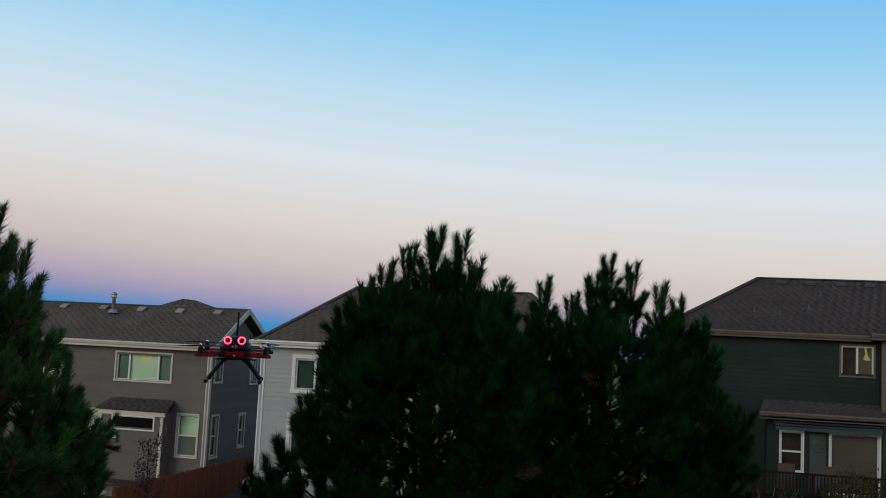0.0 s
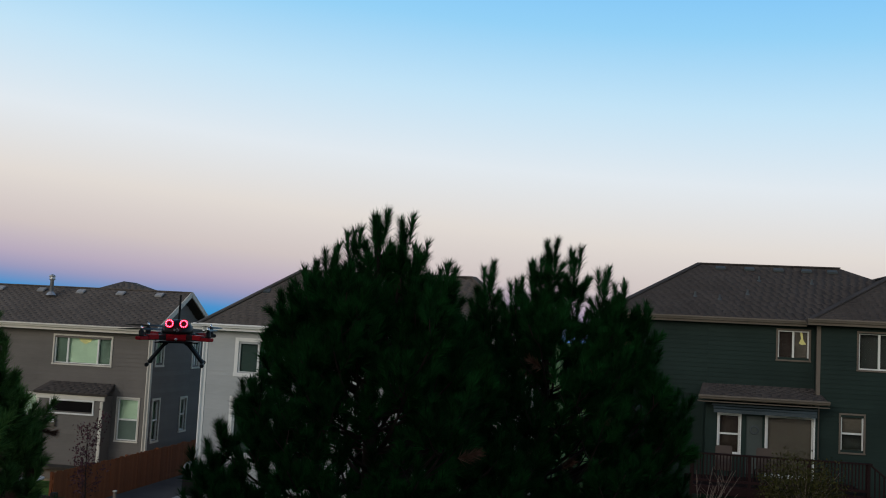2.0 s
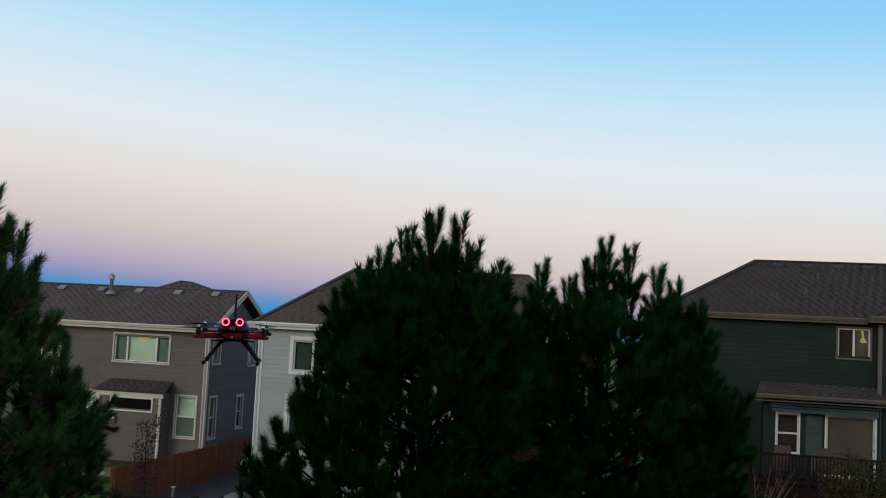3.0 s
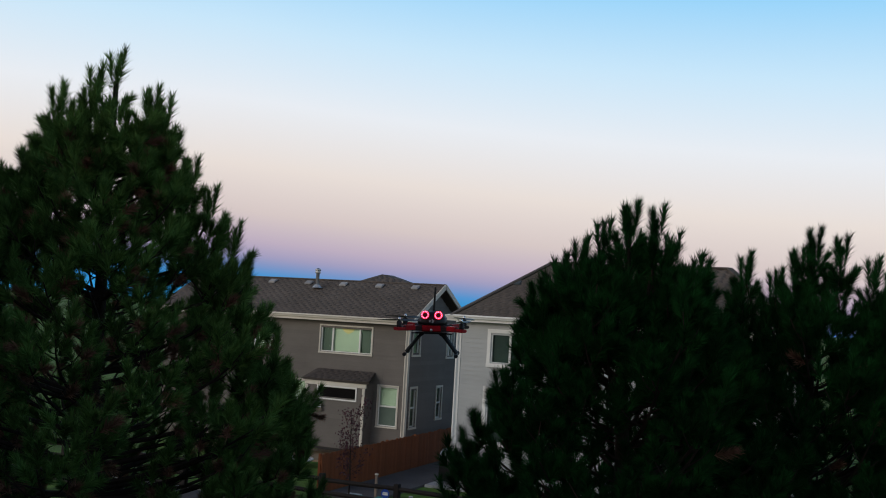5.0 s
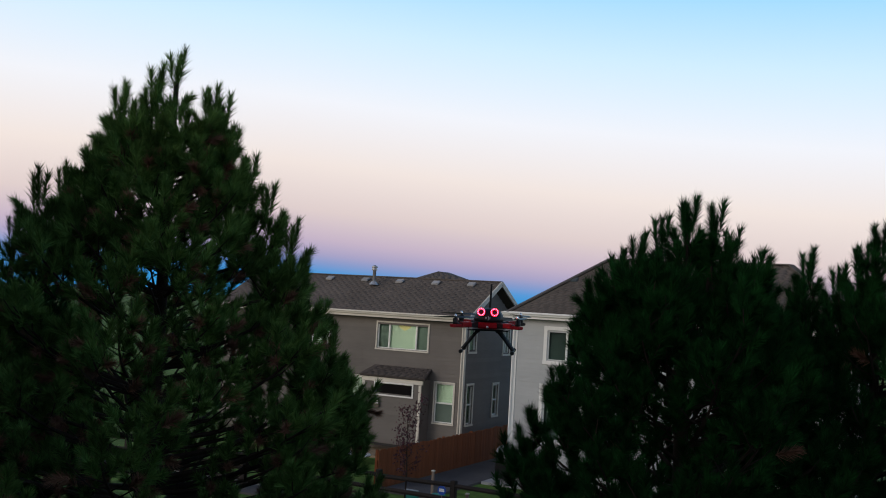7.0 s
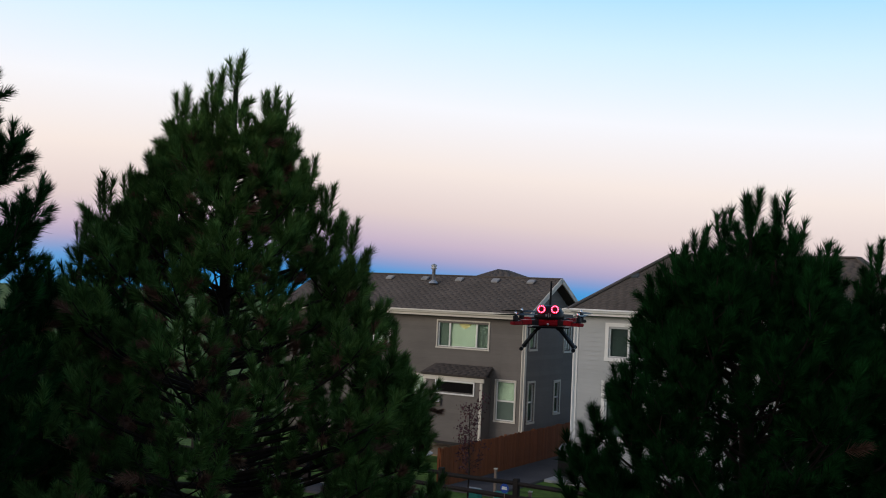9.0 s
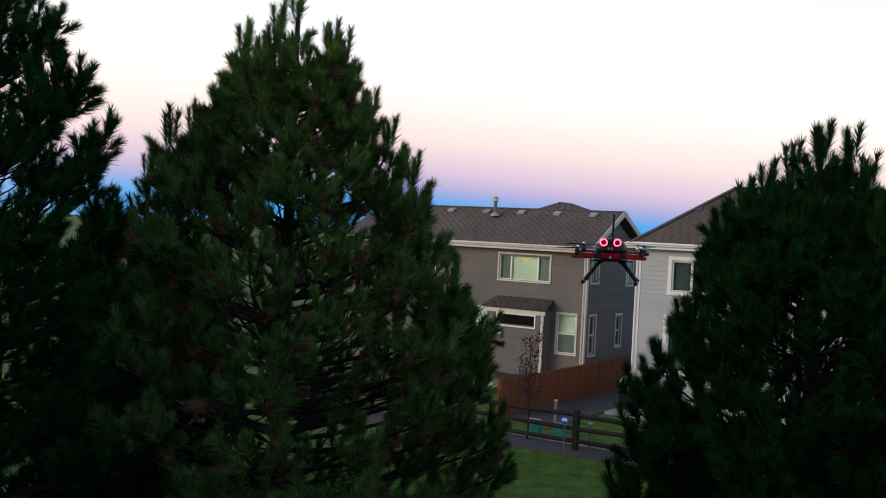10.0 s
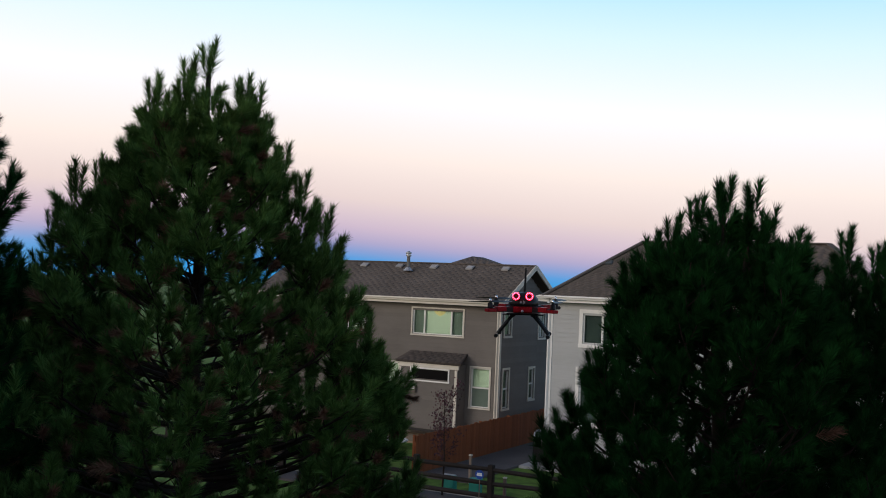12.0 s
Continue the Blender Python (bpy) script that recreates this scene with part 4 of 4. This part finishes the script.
        for j in range(int(12 * r / 0.2)):
            a, dn = rng.random() * 6.28, rng.uniform(0.25, 1.0)
            off = r * (0.3 + 0.9 * dn) * rng.uniform(0.6, 1.0)
            q = p1 + np.array([math.cos(a) * off, math.sin(a) * off, -dn])
            tube(limbs, [p1 - np.array([0, 0, dn + 0.2]), q], [0.012, 0.008], 3)
            spray(q, np.array([math.cos(a) * 0.35, math.sin(a) * 0.35, 1.0]), candle * rng.uniform(0.9, 1.2), 1)
    part("trunk", wood, BARK, tree, smooth=True)
    tagged(part("branchwork", limbs, BARK, tree), "bare dark boughs and twigs", kind="stuff")
    v, f = needles(rng, np.array(S), np.array(SD), np.array(SL), N, nl, 0.0105)
    tagged(raw("crown", v, f, needle, tree), "upright shoots of long dark green needles", kind="stuff")
    if brownS:
        P, D, L = zip(*brownS)
        v, f = needles(rng, np.array(P), unit(np.array(D)), np.array(L), 170, nl * 0.9, 0.0085)
        tagged(raw("dry_needles", v, f, NEEDLE_OLD, tree), "tufts of dry brown needles", kind="stuff")
    return tree


PROF_A = [(0.0, 0.12), (0.6, 0.44), (1.45, 0.93), (2.4, 1.56), (3.5, 2.3), (4.1, 2.75), (5.2, 3.3), (7.5, 3.4), (9.2, 2.8)]
pine("pine_tree", (-8.71, 9.65, 0), 9.08, PROF_A, 11, "tall dark green pine with open pointed crown", brown=0.65, gaps=0.15, nl=0.19, N=168, step=0.295, twig_gap=0.25, up=0.9, rough_edge=0.3, needle=NEEDLE_OLIVE, bundle=0.8,
     leaders=((-0.05, -0.34, 8.57, 0.16), (0.15, -0.34, 8.32, 0.18), (-0.08, -0.24, 8.82, 0.17), (-0.37, -0.52, 8.55, 0.17), (0.40, 0.18, 8.63, 0.17), (0.52, 0.28, 8.54, 0.17), (0.62, 0.37, 8.12, 0.2), (-0.76, -0.93, 7.5, 0.34), (-0.95, -1.14, 7.42, 0.28), (-0.55, -0.6, 7.75, 0.3), (1.27, 0.86, 7.05, 0.3), (1.01, 0.66, 7.48, 0.28), (0.80, 0.51, 7.82, 0.22), (1.9, 1.27, 5.28, 0.28), (1.74, 1.17, 5.78, 0.28), (1.57, 1.06, 5.49, 0.28), (1.41, 0.95, 6.39, 0.28), (-0.56, -0.72, 7.81, 0.28)))
PROF_B = [(0.0, 0.2), (0.37, 0.5), (1.0, 1.0), (1.7, 1.38), (2.4, 1.84), (3.2, 2.15), (4.5, 2.34), (7.5, 2.1)]
pine("pine_tree", (-2.78, 11.68, 0), 7.47, PROF_B, 29, "dense dark green pine with thick upright shoots", brown=0.025, up=1.1, candle=0.27, step=0.27, N=180, nl=0.19, twig_gap=0.245, reach=2.1,
     leaders=((0.03, -0.12, 7.48, 0.22), (0.32, -0.05, 7.44, 0.22), (-0.25, -0.19, 7.27, 0.22), (-0.48, -0.25, 7.04, 0.22), (0.5, -0.01, 7.14, 0.22), (0.67, 0.02, 6.82, 0.22), (-0.69, -0.31, 6.84, 0.22)))
PROF_C = [(0.0, 0.25), (0.4, 0.72), (1.0, 1.25), (1.6, 1.85), (2.2, 2.3), (3.0, 2.6), (5.0, 2.75), (7.4, 2.3)]
pine("pine_tree", (-0.95, 14.45, 0), 7.27, PROF_C, 37, "broad dark pine with several leaders", brown=0.08, up=1.2, candle=0.29, step=0.285, gaps=0.06, rough_edge=0.25, N=190, nl=0.19, twig_gap=0.255, reach=2.0,
     leaders=((0.02, -0.14, 7.48, 0.22), (0.36, -0.13, 7.38, 0.22), (0.77, -0.11, 7.11, 0.22), (1.01, -0.11, 6.92, 0.22), (-0.81, -0.22, 7.12, 0.22), (-0.44, -0.18, 6.92, 0.22), (-0.18, -0.16, 7.21, 0.22), (1.34, -0.12, 6.64, 0.22)))
PROF_D = [(0.0, 0.25), (0.6, 0.7), (1.5, 1.25), (2.6, 1.78), (4.0, 2.1), (6.0, 2.4), (9.0, 2.2)]
pine("pine_tree", (-10.31, 6.14, 0), 9.3, PROF_D, 51, "tall dense dark pine at the garden edge", brown=0.05, step=0.36, N=140, nl=0.19, up=0.9, twig_gap=0.26)
PROF_E = [(0.0, 0.15), (0.6, 0.5), (1.5, 1.0), (3.0, 1.5), (6.8, 1.7)]
pine("pine_tree", (-12.19, 10.37, 0), 7.1, PROF_E, 64, "smaller pine between two tall ones", brown=0.03, step=0.34, N=120, nl=0.18, twig_gap=0.26)
PROF_F = [(0.0, 0.15), (0.5, 0.32), (1.2, 0.48), (2.5, 0.55)]
pine("pine_tree", (-4.98, 11.61, 0), 2.8, PROF_F, 77, "young pine beside the larger ones", brown=0.02, bare=0.3, N=130)


# ---- small garden plants ----
def leaves(rng, centres, count, spread, size):
    c = np.repeat(np.array(centres), count, axis=0)
    o = c + rng.normal(0, spread, c.shape)
    d = unit(rng.normal(0, 1, c.shape))
    s = unit(np.cross(d, rng.normal(0, 1, c.shape)))
    ln = size * rng.uniform(0.6, 1.3, (len(c), 1))
    v = np.stack([o, o + d * ln * 0.5 + s * ln * 0.3, o + d * ln, o + d * ln * 0.5 - s * ln * 0.3], axis=1).reshape(-1, 3)
    return v, np.arange(len(v)).reshape(-1, 4)


def sapling():
    rng = np.random.default_rng(5)
    x, y = -14.16, 26.45
    t = thing("sapling", "slender young tree with sparse maroon leaves", "sapling", (x, y, 0))
    bm = bmesh.new()
    tube(bm, [(x, y, -0.05), (x + 0.03, y, 1.0), (x - 0.02, y, 2.0), (x - 0.05, y, 2.95)], [0.03, 0.024, 0.015, 0.006], 7)
    tips = []
    for i in range(26):
        z = 1.0 + i * 0.075
        a = rng.random() * 6.28
        L = rng.uniform(0.25, 0.6) * (1.15 - 0.3 * z / 3)
        p = [(x, y, z), (x + math.cos(a) * L * 0.5, y + math.sin(a) * L * 0.5, z + L * 0.35), (x + math.cos(a) * L * 0.75, y + math.sin(a) * L * 0.75, z + L * 0.9)]
        tube(bm, p, [0.009, 0.006, 0.003], 4)
        tips += [p[1], p[2]]
    part("trunk", bm, BARK, t)
    v, f = leaves(rng, tips, 16, 0.075, 0.08)
    tagged(raw("foliage", v, f, MAROON, t), kind="stuff")


sapling()


def shrub():
    rng = np.random.default_rng(8)
    x, y = 5.75, 32.5
    t = thing("shrub", "rounded yellow-green leafy shrub before the deck", "shrub", (x, y, 0))
    bm = bmesh.new()
    tips = []
    for i in range(70):
        a, e = rng.random() * 6.28, math.acos(rng.uniform(-0.1, 1.0))
        R = rng.uniform(0.75, 1.15)
        q = (x + math.cos(a) * math.sin(e) * 1.2 * R, y + math.sin(a) * math.sin(e) * 1.1 * R, 1.55 + math.cos(e) * 1.2 * R)
        m = (x + (q[0] - x) * 0.4, y + (q[1] - y) * 0.4, 0.6 + (q[2] - 0.6) * 0.55)
        tube(bm, [(x + rng.normal(0, 0.08), y + rng.normal(0, 0.08), 0), m, q], [0.02, 0.012, 0.004], 4)
        tips += [q, ((m[0] + q[0]) / 2, (m[1] + q[1]) / 2, (m[2] + q[2]) / 2)]
    part("stems", bm, TWIG, t)
    v, f = leaves(rng, tips, 45, 0.16, 0.085)
    tagged(raw("foliage", v, f, YELLOWLEAF, t), kind="stuff")


shrub()


def bare_shrub():
    rng = np.random.default_rng(12)
    x, y = 2.6, 31.0
    t = thing("bare_shrub", "leafless shrub of pale arching twigs", "shrub", (x, y, 0))
    for i in range(16):
        a = rng.normal(0.3, 0.5)
        L = rng.uniform(1.4, 2.6)
        bm = bmesh.new()
        dx, dy = math.sin(a) * L * 0.5, rng.normal(0, 0.4)
        tube(bm, [(x, y, 0), (x + dx * 0.4, y + dy * 0.4, L * 0.55), (x + dx, y + dy, L)], [0.018, 0.011, 0.004], 5)
        for k in range(3):
            u = rng.uniform(0.4, 0.9)
            p = Vector((x + dx * u * 0.8, y + dy * u * 0.8, L * u))
            tube(bm, [p, p + Vector((rng.normal(0, 0.2), rng.normal(0, 0.15), rng.uniform(0.2, 0.5)))], [0.006, 0.003], 4)
        part("stem", bm, TWIG, t)


bare_shrub()


def grass():
    rng = np.random.default_rng(3)
    n = 50000
    x = rng.uniform(-17, -4, n)
    y = rng.uniform(16, 25.6, n)
    h = rng.uniform(0.03, 0.085, n)
    a = rng.random(n) * 6.28
    o = np.stack([x, y, np.full(n, -0.05)], 1)
    s = np.stack([np.cos(a), np.sin(a), np.zeros(n)], 1) * 0.007
    tip = o + np.stack([rng.normal(0, 0.03, n), rng.normal(0, 0.03, n), h + 0.05], 1)
    v = np.stack([o - s, o + s, tip], 1).reshape(-1, 3)
    tagged(raw("grass", v, np.arange(len(v)).reshape(-1, 3), BLADE), "short mown grass blades on the lawn", "grass", kind="stuff")


grass()


# ---- things in the gardens ----
def grill():
    x, y = -13.8, 33.25
    g = thing("grill", "gas barbecue grill with grey hood on black cart", "grill", (x, y, 0.05))
    part("cart", boxes((x - 0.42, x + 0.38, y - 0.25, y + 0.25, 0.16, 0.78), bevel=0.02), BLACK, g)
    bm = bmesh.new()
    out = [(-0.28, 0.0)] + [(-0.28 * math.cos(k * math.pi / 10), 0.06 + 0.3 * math.sin(k * math.pi / 10)) for k in range(11)] + [(0.28, 0.0)]
    prism(bm, out, lambda p, q: (x - 0.38, y + p, 0.9 + q), lambda p, q: (x + 0.34, y + p, 0.9 + q))
    hood = part("hood", bm, GALV, g, "domed metal hood")
    part("handle", tube(bmesh.new(), [(x - 0.25, y - 0.33, 1.02), (x + 0.22, y - 0.33, 1.02)], [0.014, 0.014], 8), BLACK, hood)
    part("firebox", boxes((x - 0.4, x + 0.36, y - 0.27, y + 0.27, 0.78, 0.9), bevel=0.015), BLACK, g)
    for s in (1,):
        part("side_shelf", boxes((x + s * 0.6 - 0.2, x + s * 0.6 + 0.18, y - 0.24, y + 0.24, 0.86, 0.9), bevel=0.01), GALV, g)
    for dx in (-0.36, 0.32):
        for dy in (-0.2, 0.2):
            part("leg", boxes((x + dx - 0.02, x + dx + 0.02, y + dy - 0.02, y + dy + 0.02, 0.045, 0.2)), BLACK, g)
    for k in range(4):
        part("knob", lathe(bmesh.new(), [(0.024, 0), (0.024, 0.03), (0.015, 0.04)], (x - 0.24 + k * 0.14, y - 0.27, 0.84), 10, Matrix.Rotation(radians(90), 3, "X")), CHROME, g)
    g.rotation_euler[2] = radians(-32)
    b = thing("bin", "grey lidded bin standing beside the grill", "bin", (x + 0.75, y + 0.1, 0.05))
    bm = bmesh.new()
    prism(bm, [(-0.2, -0.2), (0.2, -0.2), (0.2, 0.2), (-0.2, 0.2)], lambda p, q: (x + 0.56 + p * 0.7, y - 0.15 + q * 0.7, 0.047), lambda p, q: (x + 0.56 + p * 0.85, y - 0.15 + q * 0.85, 0.78))
    part("body", bm, VENTGREY, b)
    part("lid", boxes((x + 0.37, x + 0.75, y - 0.34, y + 0.04, 0.78, 0.84), bevel=0.02), VENTGREY, b)


grill()


def garden_bits():
    x, y = -20.2, 33.5
    t = thing("round_table", "low round white garden table on the grass", "table", (x, y, 0))
    part("tabletop", lathe(bmesh.new(), [(0.6, 0.2), (0.64, 0.22), (0.64, 0.25), (0.6, 0.27), (0.02, 0.275)], (x, y, 0), 28), WHITE, t, smooth=False)
    part("pedestal", lathe(bmesh.new(), [(0.28, -0.02), (0.25, 0.04), (0.1, 0.08), (0.1, 0.16), (0.2, 0.2)], (x, y, 0), 16), VENTGREY, t, smooth=True)
    x, y = -12.72, 25.95
    s = thing("yard_sign", "small blue garden sign on a stake", "sign", (x, y, 0))
    bm = bmesh.new()
    prism(bm, [(0.135 * math.cos(k * math.pi / 4 + math.pi / 8), 0.135 * math.sin(k * math.pi / 4 + math.pi / 8)) for k in range(8)],
          lambda p, q: (x + p, y - 0.012, 0.87 + q), lambda p, q: (x + p, y, 0.87 + q))
    plate = part("plate", bm, BLUESIGN, s, "blue eight-sided plate")
    for k, (w, h, z) in enumerate(((0.075, 0.018, 0.9), (0.085, 0.022, 0.855))):
        part("bar", boxes((x - w, x + w, y - 0.016, y - 0.012, z - h, z + h)), WHITE, plate)
    part("stake", tube(bmesh.new(), [(x, y + 0.012, -0.1), (x, y + 0.012, 0.76)], [0.012, 0.012], 6), TWIG, s)
    for k, (x, y) in enumerate(((-14.45, 28.8), (-12.3, 26.75))):
        p = thing("marker_post", "short pale wooden garden post", "post", (x, y, 0), "marker posts")
        part("shaft", boxes((x - 0.04, x + 0.04, y - 0.04, y + 0.04, -0.1, 0.7 if k else 0.85), bevel=0.008), TWIG, p)
        part("cap", boxes((x - 0.055, x + 0.055, y - 0.055, y + 0.055, 0.7 if k else 0.85, 0.74 if k else 0.89), bevel=0.01), CREAM, p)
    for x, y in ((-14.35, 27.3), (-13.6, 27.5)):
        c = thing("utility_box", "teal plastic box standing in the garden bed", "box", (x, y, 0), "teal boxes")
        part("body", boxes((x - 0.17, x + 0.17, y - 0.13, y + 0.13, -0.02, 0.4), bevel=0.02), TEAL, c)
        part("lid", boxes((x - 0.19, x + 0.19, y - 0.15, y + 0.15, 0.4, 0.44), bevel=0.012), TEAL, c)
    x, y = -15.3, 29.0
    c = thing("stone_block", "pale flat stone lying in the garden bed", "stone", (x, y, 0))
    part("block", boxes((x - 0.25, x + 0.25, y - 0.15, y + 0.15, -0.03, 0.14), bevel=0.04), CONCRETE, c)


garden_bits()


# ---- the hovering quadcopter ----
def drone(m):
    d = new("quadcopter")
    d.empty_display_size = 0.2
    tagged(d, "black quadcopter hovering with glowing red ring lights, its lit parts coloured red", "drone")

    def piece(name, bm, material, parent=None, label="", smooth=False):
        bmesh.ops.recalc_face_normals(bm, faces=bm.faces)
        me = bpy.data.meshes.new(name)
        bm.to_mesh(me)
        bm.free()
        ob = finish(new(name, me), material, smooth)
        ob.parent = parent or d
        if label:
            tagged(ob, label)
        return ob

    # frame plates and dome
    piece("lower_plate", boxes((-0.085, 0.085, -0.085, 0.085, -0.028, -0.024)), CARBON)
    piece("upper_plate", boxes((-0.07, 0.07, -0.07, 0.07, 0.012, 0.015)), CARBON)
    piece("battery_tray", boxes((-0.11, 0.11, -0.05, 0.05, -0.036, -0.030)), CARBON)
    prof = [(0.080, 0.015), (0.082, 0.028), (0.076, 0.05), (0.061, 0.07), (0.037, 0.083), (0.012, 0.087)]
    dome = piece("canopy", lathe(bmesh.new(), prof, sides=28), BLACK, None, "glossy black dome canopy", True)
    mark = bmesh.new()
    box(mark, -0.014, -0.004, -0.0905, -0.0885, 0.03, 0.042, 0.001)
    box(mark, 0.002, 0.006, -0.0905, -0.0885, 0.026, 0.046)
    box(mark, 0.010, 0.014, -0.0905, -0.0885, 0.03, 0.042)
    piece("mark", mark, GALV, dome, "small pale shapes")
    # front shell, coloured red for the light the rings throw on it
    piece("red_lit_shell", boxes((-0.056, 0.056, -0.078, 0.07, -0.022, 0.0115), bevel=0.006), RED_LIT)
    # ring lights
    for s in (-1, 1):
        turn = Matrix.Rotation(radians(80), 3, "X")
        c = Vector((s * 0.036, -0.082, 0.068))
        tor = bmesh.new()
        rings = []
        for k in range(28):
            a = k * math.tau / 28
            rings.append([tor.verts.new(c + turn @ Vector(((0.0175 + 0.0042 * math.cos(j * math.tau / 8)) * math.cos(a), (0.0175 + 0.0042 * math.cos(j * math.tau / 8)) * math.sin(a), 0.004 * math.sin(j * math.tau / 8)))) for j in range(8)])
        for k in range(28):
            for j in range(8):
                tor.faces.new((rings[k][j], rings[(k + 1) % 28][j], rings[(k + 1) % 28][(j + 1) % 8], rings[k][(j + 1) % 8]))
        ring = piece("ring_light", tor, RED_RING, None, "glowing red ring light", True)
        piece("ring_holder", lathe(bmesh.new(), [(0.014, -0.03), (0.022, -0.012), (0.022, -0.004)], c, 20, turn), BLACK, ring)
        for k in range(12):
            a = k * math.tau / 12
            p = c + turn @ Vector((0.0175 * math.cos(a), 0.0175 * math.sin(a), 0.005))
            led = bmesh.new()
            bmesh.ops.create_icosphere(led, subdivisions=1, radius=0.003, matrix=Matrix.Translation(p))
            piece("led", led, RED_LED, ring)
    # arms, motors, propellers
    for i, (sx, sy) in enumerate(((-1, -1), (1, -1), (1, 1), (-1, 1))):
        a = math.atan2(sy, sx)
        end = Vector((0.165 * sx, 0.165 * sy, 0.0))
        turn = Matrix.Rotation(a, 4, "Z")
        bm = bmesh.new()
        prism(bm, [(-0.018, -0.02), (0.018, -0.02), (0.018, 0.006), (0.012, 0.012), (-0.012, 0.012), (-0.018, 0.006)], lambda p, q: (0.06, p, q), lambda p, q: (0.235, p * 0.65, q * 0.6))
        bmesh.ops.transform(bm, matrix=turn, verts=bm.verts)
        arm = piece("arm", bm, BLACK)
        # sleeves and front mounts carry the rings' red light as their colour
        bm = boxes((0.13, 0.20, -0.0165, 0.0165, -0.016, 0.013), bevel=0.004)
        bmesh.ops.transform(bm, matrix=turn, verts=bm.verts)
        piece("arm_sleeve", bm, RED_LIT, arm, "arm sleeve coloured red as lit by the ring lights")
        bm = boxes((0.20, 0.258, -0.02, 0.02, -0.014, 0.004), bevel=0.004)
        bmesh.ops.transform(bm, matrix=turn, verts=bm.verts)
        piece("motor_mount", bm, RED_LIT if sy < 0 else BLACK, arm)
        motor = piece("motor", lathe(bmesh.new(), [(0.013, 0.003), (0.015, 0.006), (0.015, 0.012), (0.0142, 0.014), (0.0142, 0.03), (0.012, 0.034), (0.004, 0.036)], end, 16), BLACK, None, "", True)
        piece("spinner", lathe(bmesh.new(), [(0.0075, 0.036), (0.0075, 0.046), (0.006, 0.053), (0.001, 0.059)], end, 12), CHROME, motor, "pointed chrome prop nut", True)
        bm = bmesh.new()
        n = 8
        pa = 0.3 + i * 0.9
        for s in (-1, 1):
            prev = None
            for k in range(n + 1):
                r = 0.006 + 0.112 * k / n
                w = 0.011 * math.sin(math.pi * (0.18 + 0.74 * k / n)) + 0.003
                tw = 0.35 - 0.22 * k / n
                ring = [bm.verts.new(end + Matrix.Rotation(pa, 3, "Z") @ Vector((s * r, s * w * u, 0.041 + w * u * math.sin(tw) + h))) for u, h in ((-1, 0.0008), (1, 0.0008), (1, -0.0008), (-1, -0.0008))]
                if prev:
                    for q in range(4):
                        bm.faces.new((prev[q], prev[(q + 1) % 4], ring[(q + 1) % 4], ring[q]))
                prev = ring
            bm.faces.new(prev)
        piece("propeller", bm, BLACK, motor)
    # landing gear: splayed legs with long skids
    for s in (-1, 1):
        leg = None
        for y in (-0.016, 0.016):
            o = piece("leg", tube(bmesh.new(), [(s * 0.05, y, -0.03), (s * 0.092, y, -0.08), (s * 0.138, y, -0.14)], [0.012, 0.0105, 0.010], 8), BLACK, leg)
            leg = leg or o
        piece("skid", tube(bmesh.new(), [(s * 0.138, -0.10, -0.145), (s * 0.138, 0.10, -0.145)], [0.006, 0.006], 8), BLACK, leg)
        for y in (-0.1, 0.1):
            piece("skid_grip", tube(bmesh.new(), [(s * 0.138, y - 0.014, -0.145), (s * 0.138, y + 0.014, -0.145)], [0.0105, 0.0105], 10), BLACK, leg)
        piece("leg_clamp", boxes((s * 0.055 - 0.014, s * 0.055 + 0.014, -0.045, 0.045, -0.046, -0.028), bevel=0.004), BLACK, leg)
    piece("antenna", tube(bmesh.new(), [(0.0, 0.04, 0.06), (0.003, 0.045, 0.12), (0.006, 0.05, 0.215)], [0.0065, 0.006, 0.005], 8), BLACK)
    piece("status_light", lathe(bmesh.new(), [(0.007, 0), (0.007, 0.006), (0.003, 0.009)], (0, -0.088, -0.012), 10, Matrix.Rotation(radians(90), 3, "X")), GALV)
    d.matrix_basis = m


drone(pose(-2.27, 5.09, 5.92, 3, -1.0, 20))
